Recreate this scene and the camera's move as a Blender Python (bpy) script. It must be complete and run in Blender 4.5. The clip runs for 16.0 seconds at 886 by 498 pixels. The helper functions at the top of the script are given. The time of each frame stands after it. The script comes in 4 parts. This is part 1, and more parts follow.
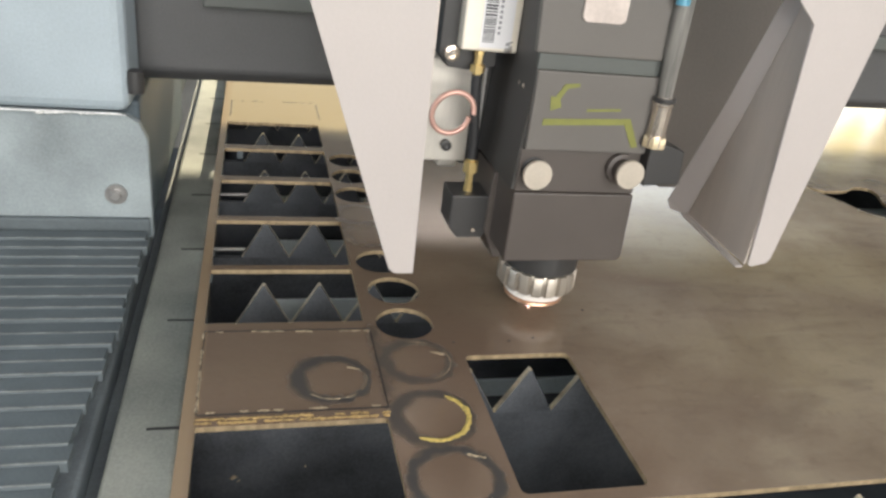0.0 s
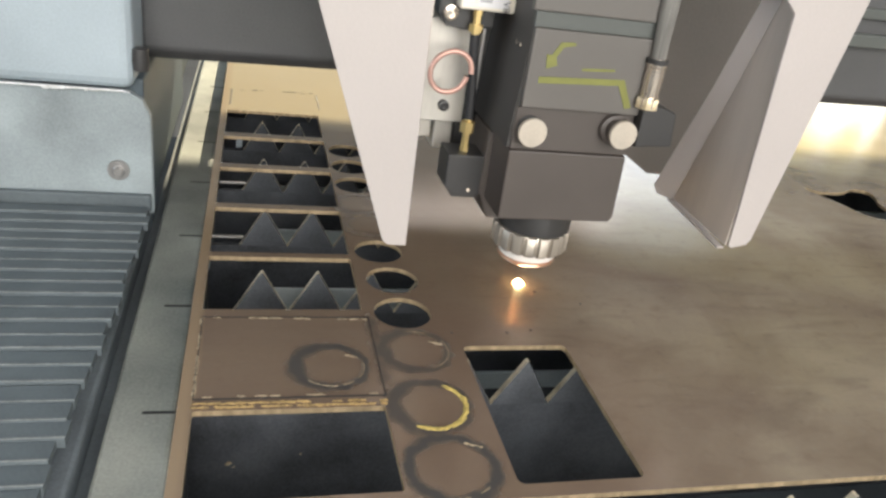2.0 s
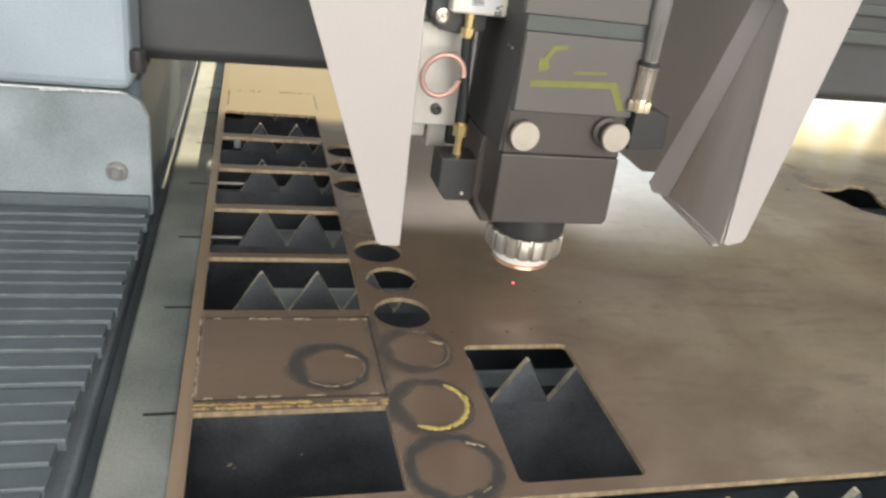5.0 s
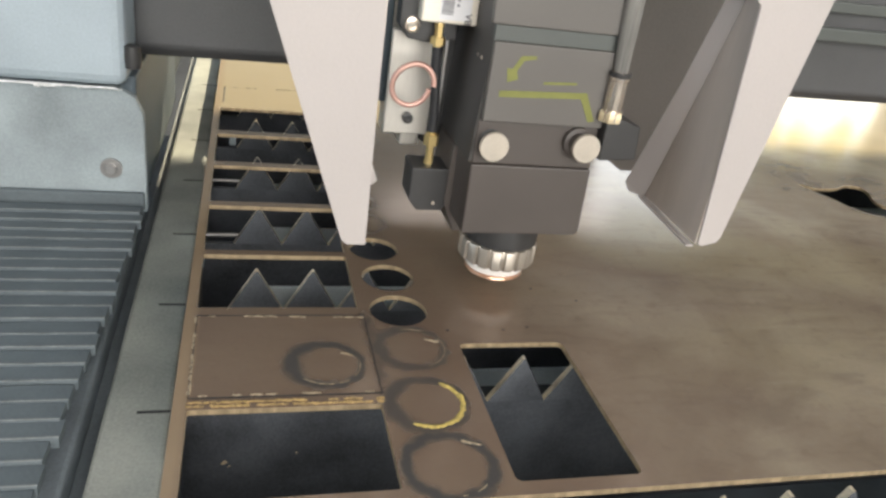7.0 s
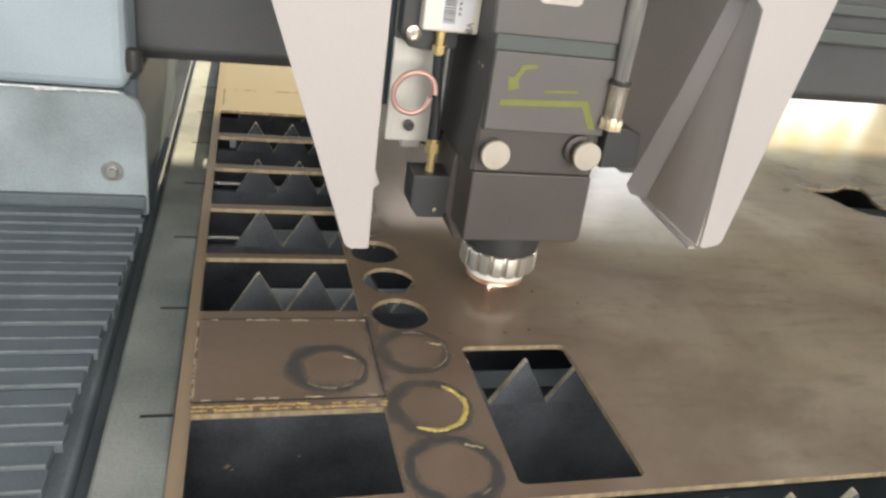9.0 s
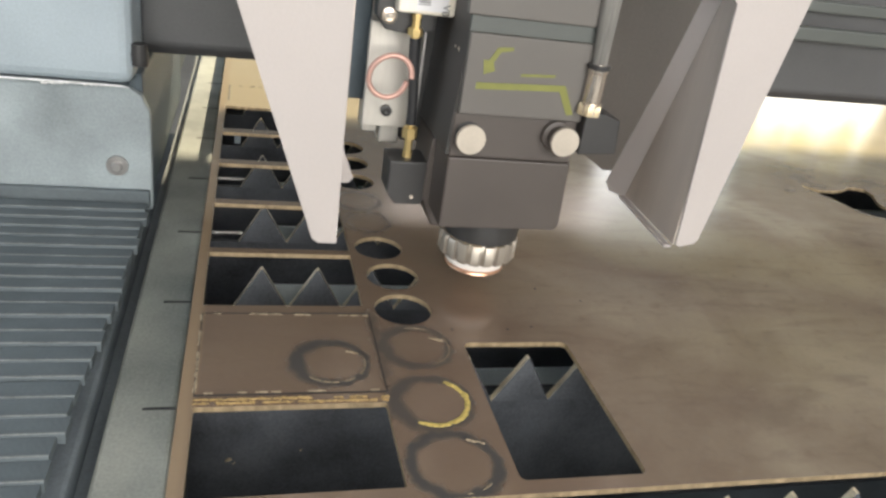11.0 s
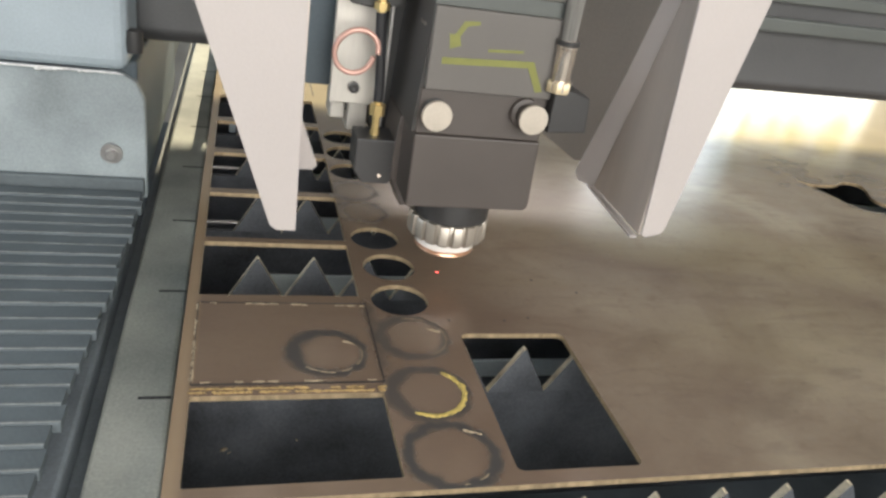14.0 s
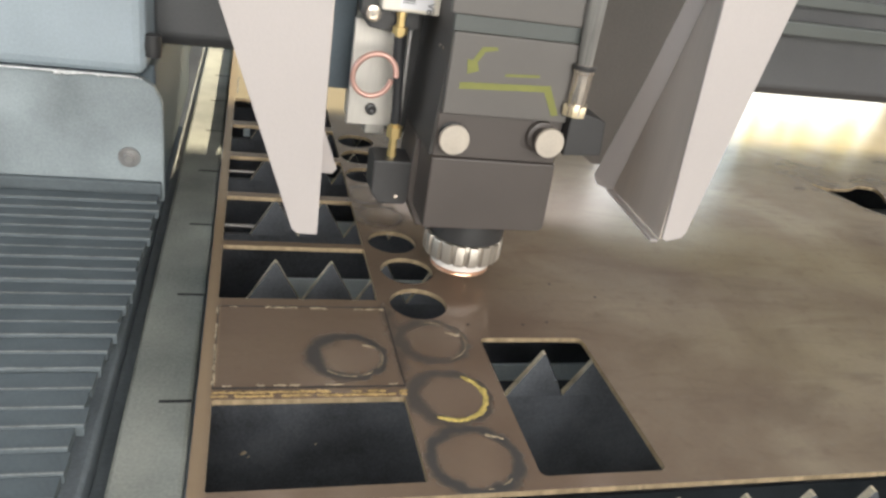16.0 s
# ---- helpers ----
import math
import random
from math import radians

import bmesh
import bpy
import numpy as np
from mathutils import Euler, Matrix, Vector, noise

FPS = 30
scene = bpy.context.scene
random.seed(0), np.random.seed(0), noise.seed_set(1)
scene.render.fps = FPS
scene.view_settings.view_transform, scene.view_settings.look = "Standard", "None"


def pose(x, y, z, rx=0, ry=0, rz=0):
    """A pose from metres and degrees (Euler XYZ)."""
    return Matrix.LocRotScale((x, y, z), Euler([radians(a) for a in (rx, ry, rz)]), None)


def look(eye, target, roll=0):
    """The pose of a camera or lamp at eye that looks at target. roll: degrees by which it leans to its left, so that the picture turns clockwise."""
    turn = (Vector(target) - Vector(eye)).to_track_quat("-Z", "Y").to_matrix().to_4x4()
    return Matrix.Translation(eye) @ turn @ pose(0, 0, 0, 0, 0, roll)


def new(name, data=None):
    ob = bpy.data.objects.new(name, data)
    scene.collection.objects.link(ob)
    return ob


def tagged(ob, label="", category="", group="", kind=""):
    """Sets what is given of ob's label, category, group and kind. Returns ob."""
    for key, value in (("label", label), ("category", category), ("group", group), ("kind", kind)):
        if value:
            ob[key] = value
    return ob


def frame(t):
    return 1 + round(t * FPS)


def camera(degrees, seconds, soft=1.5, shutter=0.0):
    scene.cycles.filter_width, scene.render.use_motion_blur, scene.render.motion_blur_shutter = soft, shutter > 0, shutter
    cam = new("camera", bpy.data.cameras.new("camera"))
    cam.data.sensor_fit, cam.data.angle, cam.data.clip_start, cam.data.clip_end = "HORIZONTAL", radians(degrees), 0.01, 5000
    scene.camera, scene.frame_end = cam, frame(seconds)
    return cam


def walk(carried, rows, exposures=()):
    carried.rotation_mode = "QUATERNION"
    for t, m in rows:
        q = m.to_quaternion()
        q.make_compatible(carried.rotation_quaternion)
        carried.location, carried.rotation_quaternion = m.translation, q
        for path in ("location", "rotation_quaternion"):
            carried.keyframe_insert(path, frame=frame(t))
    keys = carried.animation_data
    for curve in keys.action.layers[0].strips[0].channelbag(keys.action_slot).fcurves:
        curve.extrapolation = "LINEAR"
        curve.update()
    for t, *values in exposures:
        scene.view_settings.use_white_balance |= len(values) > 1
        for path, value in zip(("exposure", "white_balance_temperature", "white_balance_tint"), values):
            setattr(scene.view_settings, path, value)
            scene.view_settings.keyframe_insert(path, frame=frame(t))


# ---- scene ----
cam = camera(61.1, 16.0, soft=2.7)

PATH = [
    (0, (0.002, -0.001, 0.341), (0.489, 1.736, -0.524), 7.2),
    (0.5, (0.005, -0.002, 0.338), (0.497, 1.735, -0.521), 7.5),
    (1, (0.002, -0.002, 0.338), (0.506, 1.729, -0.527), 7.9),
    (1.5, (0.0, -0.002, 0.337), (0.502, 1.729, -0.529), 8.2),
    (2, (-0.002, -0.002, 0.335), (0.499, 1.728, -0.535), 8.6),
    (2.5, (0.0, -0.003, 0.337), (0.498, 1.725, -0.539), 8.4),
    (3, (0.001, -0.002, 0.338), (0.496, 1.725, -0.541), 8.0),
    (3.5, (0.0, -0.004, 0.338), (0.498, 1.725, -0.537), 8.4),
    (4, (-0.002, -0.002, 0.336), (0.5, 1.727, -0.535), 8.3),
    (6.5, (-0.003, -0.001, 0.334), (0.508, 1.725, -0.537), 8.4),
    (7, (-0.003, 0.0, 0.333), (0.514, 1.724, -0.539), 8.6),
    (7.5, (-0.007, 0.0, 0.332), (0.508, 1.724, -0.542), 8.7),
    (8, (-0.005, 0.0, 0.332), (0.508, 1.724, -0.542), 8.8),
    (8.5, (-0.005, 0.001, 0.335), (0.518, 1.722, -0.54), 8.5),
    (9, (-0.006, 0.001, 0.335), (0.515, 1.725, -0.536), 8.5),
    (11.5, (-0.006, -0.001, 0.332), (0.507, 1.722, -0.545), 9.0),
    (12, (-0.01, 0.001, 0.331), (0.515, 1.716, -0.552), 9.4),
    (12.5, (-0.009, 0.001, 0.33), (0.519, 1.714, -0.557), 9.6),
    (13, (-0.01, 0.001, 0.328), (0.521, 1.711, -0.562), 9.9),
    (13.5, (-0.009, 0.0, 0.329), (0.524, 1.711, -0.56), 9.9),
    (14, (-0.01, 0.001, 0.331), (0.524, 1.711, -0.559), 9.7),
    (14.5, (-0.011, -0.001, 0.331), (0.518, 1.711, -0.558), 9.6),
    (15, (-0.013, 0.002, 0.328), (0.515, 1.715, -0.559), 9.9),
    (15.5, (-0.013, 0.0, 0.331), (0.51, 1.716, -0.554), 9.5),
    (16, (-0.02, 0.004, 0.329), (0.497, 1.722, -0.554), 9.5),
]
walk(cam, [(t, look(eye, target, roll)) for t, eye, target, roll in PATH],
     [(0, 0.67), (1.5, 0.67), (1.65, 0.74), (2.4, 0.72), (2.7, 0.67), (5.7, 0.67), (5.9, 0.74), (6.7, 0.70), (7, 0.67), (10, 0.67), (10.2, 0.74), (10.9, 0.70), (11.2, 0.67),
      (14.2, 0.67), (14.4, 0.78), (15.2, 0.72), (15.6, 0.67), (16, 0.67)])

# ---- world, sun, daylight through the openings, exposure ----
world = bpy.data.worlds.new("world")
scene.world = world
world.use_nodes = True
sky = world.node_tree.nodes.new("ShaderNodeTexSky")
sky.sky_type, sky.sun_disc, sky.sun_elevation, sky.sun_rotation = "NISHITA", False, radians(30.7), radians(18)
world.node_tree.links.new(sky.outputs[0], world.node_tree.nodes["Background"].inputs[0])
world.node_tree.nodes["Background"].inputs[1].default_value = 0.1

sun = new("sun", bpy.data.lights.new("sun", "SUN"))
sun.data.energy, sun.data.angle, sun.data.color = 5.0, radians(0.25), (1.0, 0.86, 0.60)
sun.matrix_world = look((1.95, 6, 3.75), (0, 0, 0))


def opening_light(name, eye, target, wide, high, watts, colour):
    lamp = new(name, bpy.data.lights.new(name, "AREA"))
    lamp.data.shape, lamp.data.size, lamp.data.size_y = "RECTANGLE", wide, high
    lamp.data.energy, lamp.data.color = watts, colour
    lamp.matrix_world = look(eye, target)
    return lamp


opening_light("light_door_south", (0.5, -3.85, 1.5), (0.5, 0, 1.2), 4.6, 3.0, 190, (1.0, 0.955, 0.89))
opening_light("light_door_north", (3.8, 5.95, 0.7), (3.8, 0, 0.7), 1.4, 3.2, 8.6, (0.74, 0.94, 1.0))
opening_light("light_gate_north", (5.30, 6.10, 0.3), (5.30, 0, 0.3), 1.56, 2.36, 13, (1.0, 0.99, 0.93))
# added overhead fill; neither it nor its roof hole is a known source
opening_light("light_fill_overhead", (3.2, -0.6, 3.98), (3.2, -0.6, 0), 3.6, 2.8, 66, (1.0, 0.97, 0.92))
# added side fill that lifts the left of the bed; no window is known
opening_light("light_fill_west", (-4.85, 1.2, 1.9), (0, 1.0, 0.6), 3.6, 1.9, 60, (0.80, 0.91, 1.0))


from mathutils.geometry import delaunay_2d_cdt


# ---- materials ----
def mat(name, colour, rough=0.5, metal=0.0, scale=30.0, vary=0.12, fine=400.0, bump=0.02, tint=None, stretch=(1, 1, 1), glow=0.0,
        coat=0.0, amount=0.35):
    m = bpy.data.materials.new(name)
    m.use_nodes = True
    nt = m.node_tree
    n, l = nt.nodes, nt.links
    p = n["Principled BSDF"]
    co = n.new("ShaderNodeTexCoord")
    mp = n.new("ShaderNodeMapping")
    mp.inputs["Scale"].default_value = stretch
    l.new(co.outputs["Object"], mp.inputs[0])
    big = n.new("ShaderNodeTexNoise")
    big.inputs["Scale"].default_value, big.inputs["Detail"].default_value = scale, 5
    small = n.new("ShaderNodeTexNoise")
    small.inputs["Scale"].default_value, small.inputs["Detail"].default_value = fine, 3
    l.new(mp.outputs[0], big.inputs["Vector"])
    l.new(mp.outputs[0], small.inputs["Vector"])
    add = n.new("ShaderNodeMath")
    add.operation = "MULTIPLY_ADD"
    add.inputs[1].default_value = amount
    l.new(small.outputs[0], add.inputs[0])
    l.new(big.outputs[0], add.inputs[2])
    ramp = n.new("ShaderNodeValToRGB")
    lo = [max(0, c * (1 - vary * 2)) for c in colour]
    hi = [min(1, c * (1 + vary * 2)) for c in (tint or colour)]
    ramp.color_ramp.elements[0].position, ramp.color_ramp.elements[1].position = 0.42, 0.92
    ramp.color_ramp.elements[0].color, ramp.color_ramp.elements[1].color = (*lo, 1), (*hi, 1)
    l.new(add.outputs[0], ramp.inputs[0])
    l.new(ramp.outputs[0], p.inputs["Base Color"])
    rr = n.new("ShaderNodeMapRange")
    rr.inputs["To Min"].default_value, rr.inputs["To Max"].default_value = max(0.04, rough - 0.1), min(1, rough + 0.1)
    l.new(big.outputs[0], rr.inputs[0])
    l.new(rr.outputs[0], p.inputs["Roughness"])
    p.inputs["Metallic"].default_value = metal
    p.inputs["Coat Weight"].default_value = coat
    if bump:
        b = n.new("ShaderNodeBump")
        b.inputs["Strength"].default_value, b.inputs["Distance"].default_value = 0.6, bump * 0.01
        l.new(small.outputs[0], b.inputs["Height"])
        l.new(b.outputs[0], p.inputs["Normal"])
    if glow:
        p.inputs["Emission Color"].default_value = (*colour, 1)
        p.inputs["Emission Strength"].default_value = glow
    return m


WHITE_PAINT = mat("white_powder_coat", (0.455, 0.413, 0.396), 0.5, scale=8, vary=0.02, bump=0.02)
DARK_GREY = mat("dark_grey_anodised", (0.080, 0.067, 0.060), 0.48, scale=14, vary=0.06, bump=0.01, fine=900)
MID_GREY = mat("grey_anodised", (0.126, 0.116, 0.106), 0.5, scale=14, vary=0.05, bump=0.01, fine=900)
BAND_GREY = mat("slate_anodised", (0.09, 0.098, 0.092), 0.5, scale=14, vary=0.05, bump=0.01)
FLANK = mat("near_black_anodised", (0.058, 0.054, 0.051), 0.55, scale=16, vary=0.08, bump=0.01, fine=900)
BLACK = mat("black_anodised", (0.040, 0.039, 0.039), 0.45, scale=20, vary=0.1, bump=0.01)
RUBBER = mat("black_rubber", (0.02, 0.02, 0.022), 0.6, scale=20, vary=0.1)
# the brown tint paints the sheet's reflection onto the shields' side plates
BRUSHED = mat("brown_tinted_brushed_steel", (0.62, 0.545, 0.49), 0.45, 0.25, scale=16, vary=0.05, stretch=(2.5, 2.5, 0.12), bump=0.02)
STEEL = mat("machined_steel", (0.44, 0.395, 0.34), 0.38, 0.65, scale=40, vary=0.08, stretch=(1, 1, 0.1))
KNOB_STEEL = mat("turned_steel", (0.50, 0.445, 0.375), 0.45, 0.3, scale=60, vary=0.06)
SILVER = mat("brushed_aluminium", (0.58, 0.55, 0.50), 0.40, 0.4, scale=25, vary=0.06, stretch=(1, 1, 0.15))
GOLD = mat("gold_plate", (0.60, 0.45, 0.20), 0.3, 0.7, scale=40, vary=0.1)
PALE_BRASS = mat("pale_brass", (0.72, 0.60, 0.40), 0.35, 0.45, scale=40, vary=0.06)
NICKEL = mat("nickel_plate", (0.80, 0.71, 0.61), 0.20, 0.85, scale=40, vary=0.08)
COPPER = mat("copper", (0.66, 0.40, 0.27), 0.3, 0.85, scale=60, vary=0.12)
CERAMIC = mat("white_ceramic", (0.78, 0.73, 0.68), 0.35, scale=40, vary=0.03, bump=0)
CREAM = mat("cream_metal_case", (0.80, 0.74, 0.64), 0.35, 0.15, scale=20, vary=0.03)
LABEL = mat("label_paper", (0.78, 0.77, 0.78), 0.6, scale=30, vary=0.02, bump=0)
INK = mat("label_ink", (0.06, 0.06, 0.07), 0.6, bump=0)
GREY_INK = mat("label_grey_ink", (0.30, 0.30, 0.32), 0.6, bump=0)
LIME = mat("lime_print", (0.19, 0.195, 0.045), 0.5, scale=60, vary=0.08, bump=0)
WIRE_PINK = mat("copper_pink_wire", (0.60, 0.36, 0.30), 0.35, 0.3, scale=60, vary=0.05)
# opaque grey; pale streaks in the colour stand for reflections along clear tubing
TUBE = mat("streak_painted_tube", (0.19, 0.183, 0.17), 0.16, scale=70, vary=0.35, stretch=(1, 1, 0.08))
BLUE_TUBE = mat("blue_tube", (0.10, 0.32, 0.45), 0.3, scale=20, vary=0.05)
GAUGE = mat("milky_window", (0.55, 0.48, 0.44), 0.2, scale=40, vary=0.1)
# paler than the gantry cover's own dark paint: haze is mixed into it
GANTRY_PAINT = mat("hazed_grey_blue_paint", (0.36, 0.42, 0.46), 0.45, scale=5, vary=0.10, bump=0.03)
BACK_PLATE = mat("brown_grey_paint", (0.090, 0.077, 0.067), 0.5, scale=6, vary=0.12, bump=0.03)
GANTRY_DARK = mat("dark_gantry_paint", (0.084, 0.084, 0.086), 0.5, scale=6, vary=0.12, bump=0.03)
TRUCK_PAINT = mat("dark_blue_grey_paint", (0.085, 0.112, 0.132), 0.55, scale=7, vary=0.12, bump=0.03)
RAIL_STEEL = mat("rail_steel", (0.35, 0.34, 0.33), 0.35, 0.7, scale=20, vary=0.1)
BARE_EDGE = mat("worn_bare_edge", (0.85, 0.85, 0.82), 0.35, 0.2, scale=120, vary=0.2)
BELLOWS = mat("bellows_fabric", (0.105, 0.126, 0.137), 0.65, scale=18, vary=0.12, bump=0.05)
# lightened from dark grey, with the haze put into the colour
END_PLATE = mat("hazed_end_plate_paint", (0.28, 0.32, 0.335), 0.55, scale=12, vary=0.15, bump=0.04)
# paler strip that paints the highlight along each bellows ridge
RIDGE_HIGHLIGHT = mat("bellows_ridge_highlight", (0.22, 0.23, 0.225), 0.5, scale=40, vary=0.35)
FRAME_PAINT = mat("worn_frame_steel", (0.23, 0.25, 0.245), 0.7, 0.1, scale=9, vary=0.2, tint=(0.29, 0.30, 0.27), bump=0.05)
SLAT = mat("sooty_slat_steel", (0.045, 0.049, 0.057), 0.62, 0.1, scale=15, vary=0.30, tint=(0.066, 0.071, 0.080), bump=0.08)
SLAT_EDGE = mat("slat_cut_edge", (0.62, 0.56, 0.44), 0.4, 0.5, scale=60, vary=0.25)
TRAY = mat("sooty_tray", (0.074, 0.088, 0.100), 0.7, scale=8, vary=0.25, bump=0.1)
TROUGH = mat("blue_grey_trough_paint", (0.15, 0.172, 0.19), 0.6, scale=10, vary=0.2, bump=0.06)
PALE_GLEAM = mat("pale_gleam_tint", (0.78, 0.86, 0.86), 0.5, scale=10, vary=0.1)
CUT_EDGE = mat("oxidised_cut_edge", (0.48, 0.365, 0.225), 0.38, 0.5, scale=160, vary=0.15, stretch=(1, 1, 0.2), bump=0.08)
SLAG = mat("pale_slag", (0.38, 0.30, 0.20), 0.55, 0.2, scale=250, vary=0.3, bump=0.2)
YELLOW_SLAG = mat("yellow_slag", (0.50, 0.38, 0.11), 0.6, 0.1, scale=250, vary=0.25, bump=0.2)
MARKER = mat("marker_ink", (0.02, 0.02, 0.022), 0.6, bump=0)
OCHRE_SLAG = mat("ochre_slag", (0.40, 0.27, 0.11), 0.5, 0.3, scale=250, vary=0.25, bump=0.2)
PIT = mat("pierce_pit", (0.03, 0.02, 0.018), 0.7, bump=0)
CONCRETE = mat("concrete", (0.30, 0.29, 0.27), 0.8, scale=2, vary=0.12, fine=60, bump=0.2)
WALL_PAINT = mat("wall_plaster", (0.52, 0.51, 0.48), 0.8, scale=1.5, vary=0.06, fine=80, bump=0.1)
ROOF = mat("roof_sheet", (0.40, 0.41, 0.42), 0.5, 0.2, scale=2, vary=0.08, fine=40)


# translucent yellow for the fringe added to tint the sheet's reflection
YELLOW_FRINGE = mat("yellow_reflection_tint", (0.80, 0.72, 0.36), 0.6, scale=6, vary=0.12, bump=0)
YELLOW_FRINGE.node_tree.nodes["Principled BSDF"].inputs["Transmission Weight"].default_value = 0.9


def glow_mat(name, colour, strength):
    m = bpy.data.materials.new(name)
    m.use_nodes = True
    p = m.node_tree.nodes["Principled BSDF"]
    p.inputs["Base Color"].default_value = (*colour, 1)
    p.inputs["Emission Color"].default_value = (*colour, 1)
    p.inputs["Emission Strength"].default_value = strength
    return m


FIRE = glow_mat("white_hot", (1.0, 0.72, 0.36), 120)
EMBER = glow_mat("orange_glow", (1.0, 0.50, 0.16), 7)
ARC = glow_mat("small_arc", (1.0, 0.74, 0.74), 22)
PILOT = glow_mat("red_pilot", (1.0, 0.12, 0.10), 3)

# burn rings on the sheet: centre x, y, radius, strength
RINGS = [(0.0600, 0.4640, 0.0262, 0.80), (0.1290, 0.4840, 0.0268, 0.65), (0.1280, 0.4140, 0.0275, 0.72), (0.1290, 0.3510, 0.0288, 0.85),
         (0.119, 0.716, 0.024, 0.35), (0.115, 0.771, 0.025, 0.45)]


def sheet_material():
    m = bpy.data.materials.new("hot_rolled_steel_sheet")
    m.use_nodes = True
    nt = m.node_tree
    n, l = nt.nodes, nt.links
    p = n["Principled BSDF"]
    co = n.new("ShaderNodeTexCoord").outputs["Object"]

    def noise_tex(scale, detail=5, stretch=None, distort=0.0):
        t = n.new("ShaderNodeTexNoise")
        t.inputs["Scale"].default_value, t.inputs["Detail"].default_value, t.inputs["Distortion"].default_value = scale, detail, distort
        if stretch:
            mp = n.new("ShaderNodeMapping")
            mp.inputs["Scale"].default_value = stretch
            l.new(co, mp.inputs[0])
            l.new(mp.outputs[0], t.inputs["Vector"])
        else:
            l.new(co, t.inputs["Vector"])
        return t.outputs[0]

    def math_node(op, a, b=None, c=None):
        q = n.new("ShaderNodeMath")
        q.operation = op
        for i, v in enumerate((a, b, c)):
            if v is None:
                continue
            if isinstance(v, (int, float)):
                q.inputs[i].default_value = v
            else:
                l.new(v, q.inputs[i])
        return q.outputs[0]

    def ramp(v, stops):
        r = n.new("ShaderNodeValToRGB")
        while len(r.color_ramp.elements) < len(stops):
            r.color_ramp.elements.new(0.5)
        for e, (at, c) in zip(r.color_ramp.elements, stops):
            e.position, e.color = at, (*c, 1)
        l.new(v, r.inputs[0])
        return r.outputs[0]

    def mix(fac, a, b):
        q = n.new("ShaderNodeMix")
        q.data_type = "RGBA"
        for sock, v in ((q.inputs[0], fac), (q.inputs[6], a), (q.inputs[7], b)):
            if hasattr(v, "is_linked"):
                l.new(v, sock)
            elif isinstance(v, (int, float)):
                sock.default_value = v
            else:
                sock.default_value = (*v, 1)
        return q.outputs[2]

    xyz = n.new("ShaderNodeSeparateXYZ")
    l.new(co, xyz.inputs[0])
    broad = noise_tex(5.5, 6, distort=0.6)
    streak = noise_tex(9, 5, (0.35, 1.6, 1))
    grain = noise_tex(230, 4)
    speck = noise_tex(75, 6)
    base = ramp(broad, [(0.32, (0.225, 0.163, 0.114)), (0.50, (0.325, 0.254, 0.180)), (0.68, (0.47, 0.392, 0.284))])
    base = mix(math_node("MULTIPLY", streak, 0.35), base, (0.15, 0.115, 0.09))
    cloud = noise_tex(14, 6, (0.7, 1.5, 1), 0.8)
    base = mix(ramp(cloud, [(0.50, (0, 0, 0)), (0.72, (0.35, 0.35, 0.35))]), base, (0.34, 0.28, 0.205))
    base = mix(ramp(cloud, [(0.30, (0.35, 0.35, 0.35)), (0.46, (0, 0, 0))]), base, (0.125, 0.088, 0.062))
    olive = noise_tex(3.6, 4, (0.8, 1.3, 1), 0.7)
    base = mix(ramp(olive, [(0.46, (0, 0, 0)), (0.66, (0.6, 0.6, 0.6))]), base, (0.38, 0.315, 0.195))
    smudge = noise_tex(30, 5, (0.5, 1.8, 1), 1.0)
    base = mix(ramp(smudge, [(0.53, (0, 0, 0)), (0.70, (0.25, 0.25, 0.25))]), base, (0.15, 0.112, 0.085))
    fleck = noise_tex(120, 3, (0.6, 1.4, 1))
    base = mix(ramp(fleck, [(0.66, (0, 0, 0)), (0.76, (0.32, 0.32, 0.32))]), base, (0.42, 0.36, 0.28))
    scratch = noise_tex(60, 2, (0.05, 3.0, 1))
    base = mix(ramp(scratch, [(0.66, (0, 0, 0)), (0.74, (0.16, 0.16, 0.16))]), base, (0.40, 0.35, 0.28))
    base = mix(ramp(speck, [(0.60, (0, 0, 0)), (0.78, (0.25, 0.25, 0.25))]), base, (0.32, 0.285, 0.24))
    base = mix(ramp(speck, [(0.28, (0.25, 0.25, 0.25)), (0.42, (0, 0, 0))]), base, (0.15, 0.11, 0.083))
    # browner mill scale on the cut strip, widened to paint in the torch's shade beside it
    strip = ramp(math_node("MULTIPLY_ADD", broad, 0.12, xyz.outputs[0]), [(0.27, (1, 1, 1)), (0.50, (0, 0, 0))])
    base = mix(math_node("MULTIPLY", strip, 0.76), base, (0.192, 0.127, 0.090))
    base = mix(math_node("MULTIPLY", grain, 0.22), base, (0.11, 0.085, 0.065))
    # paler far end: part of the sun's brightness there is put into the colour
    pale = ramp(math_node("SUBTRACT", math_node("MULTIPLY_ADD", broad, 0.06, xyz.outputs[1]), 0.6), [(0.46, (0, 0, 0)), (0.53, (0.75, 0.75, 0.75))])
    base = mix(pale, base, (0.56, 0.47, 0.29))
    # bare, scraped margin along the sheet's edge
    margin = ramp(math_node("ADD", math_node("MULTIPLY_ADD", cloud, 0.004, xyz.outputs[0]), 0.5), [(0.4640, (0.55, 0.55, 0.55)), (0.4665, (0, 0, 0))])
    base = mix(margin, base, (0.42, 0.30, 0.18))
    soot = None
    ragged = math_node("MULTIPLY_ADD", noise_tex(90, 5), 0.012, -0.006)
    for x, y, r, k in RINGS:
        dx, dy = math_node("SUBTRACT", xyz.outputs[0], x), math_node("SUBTRACT", xyz.outputs[1], y)
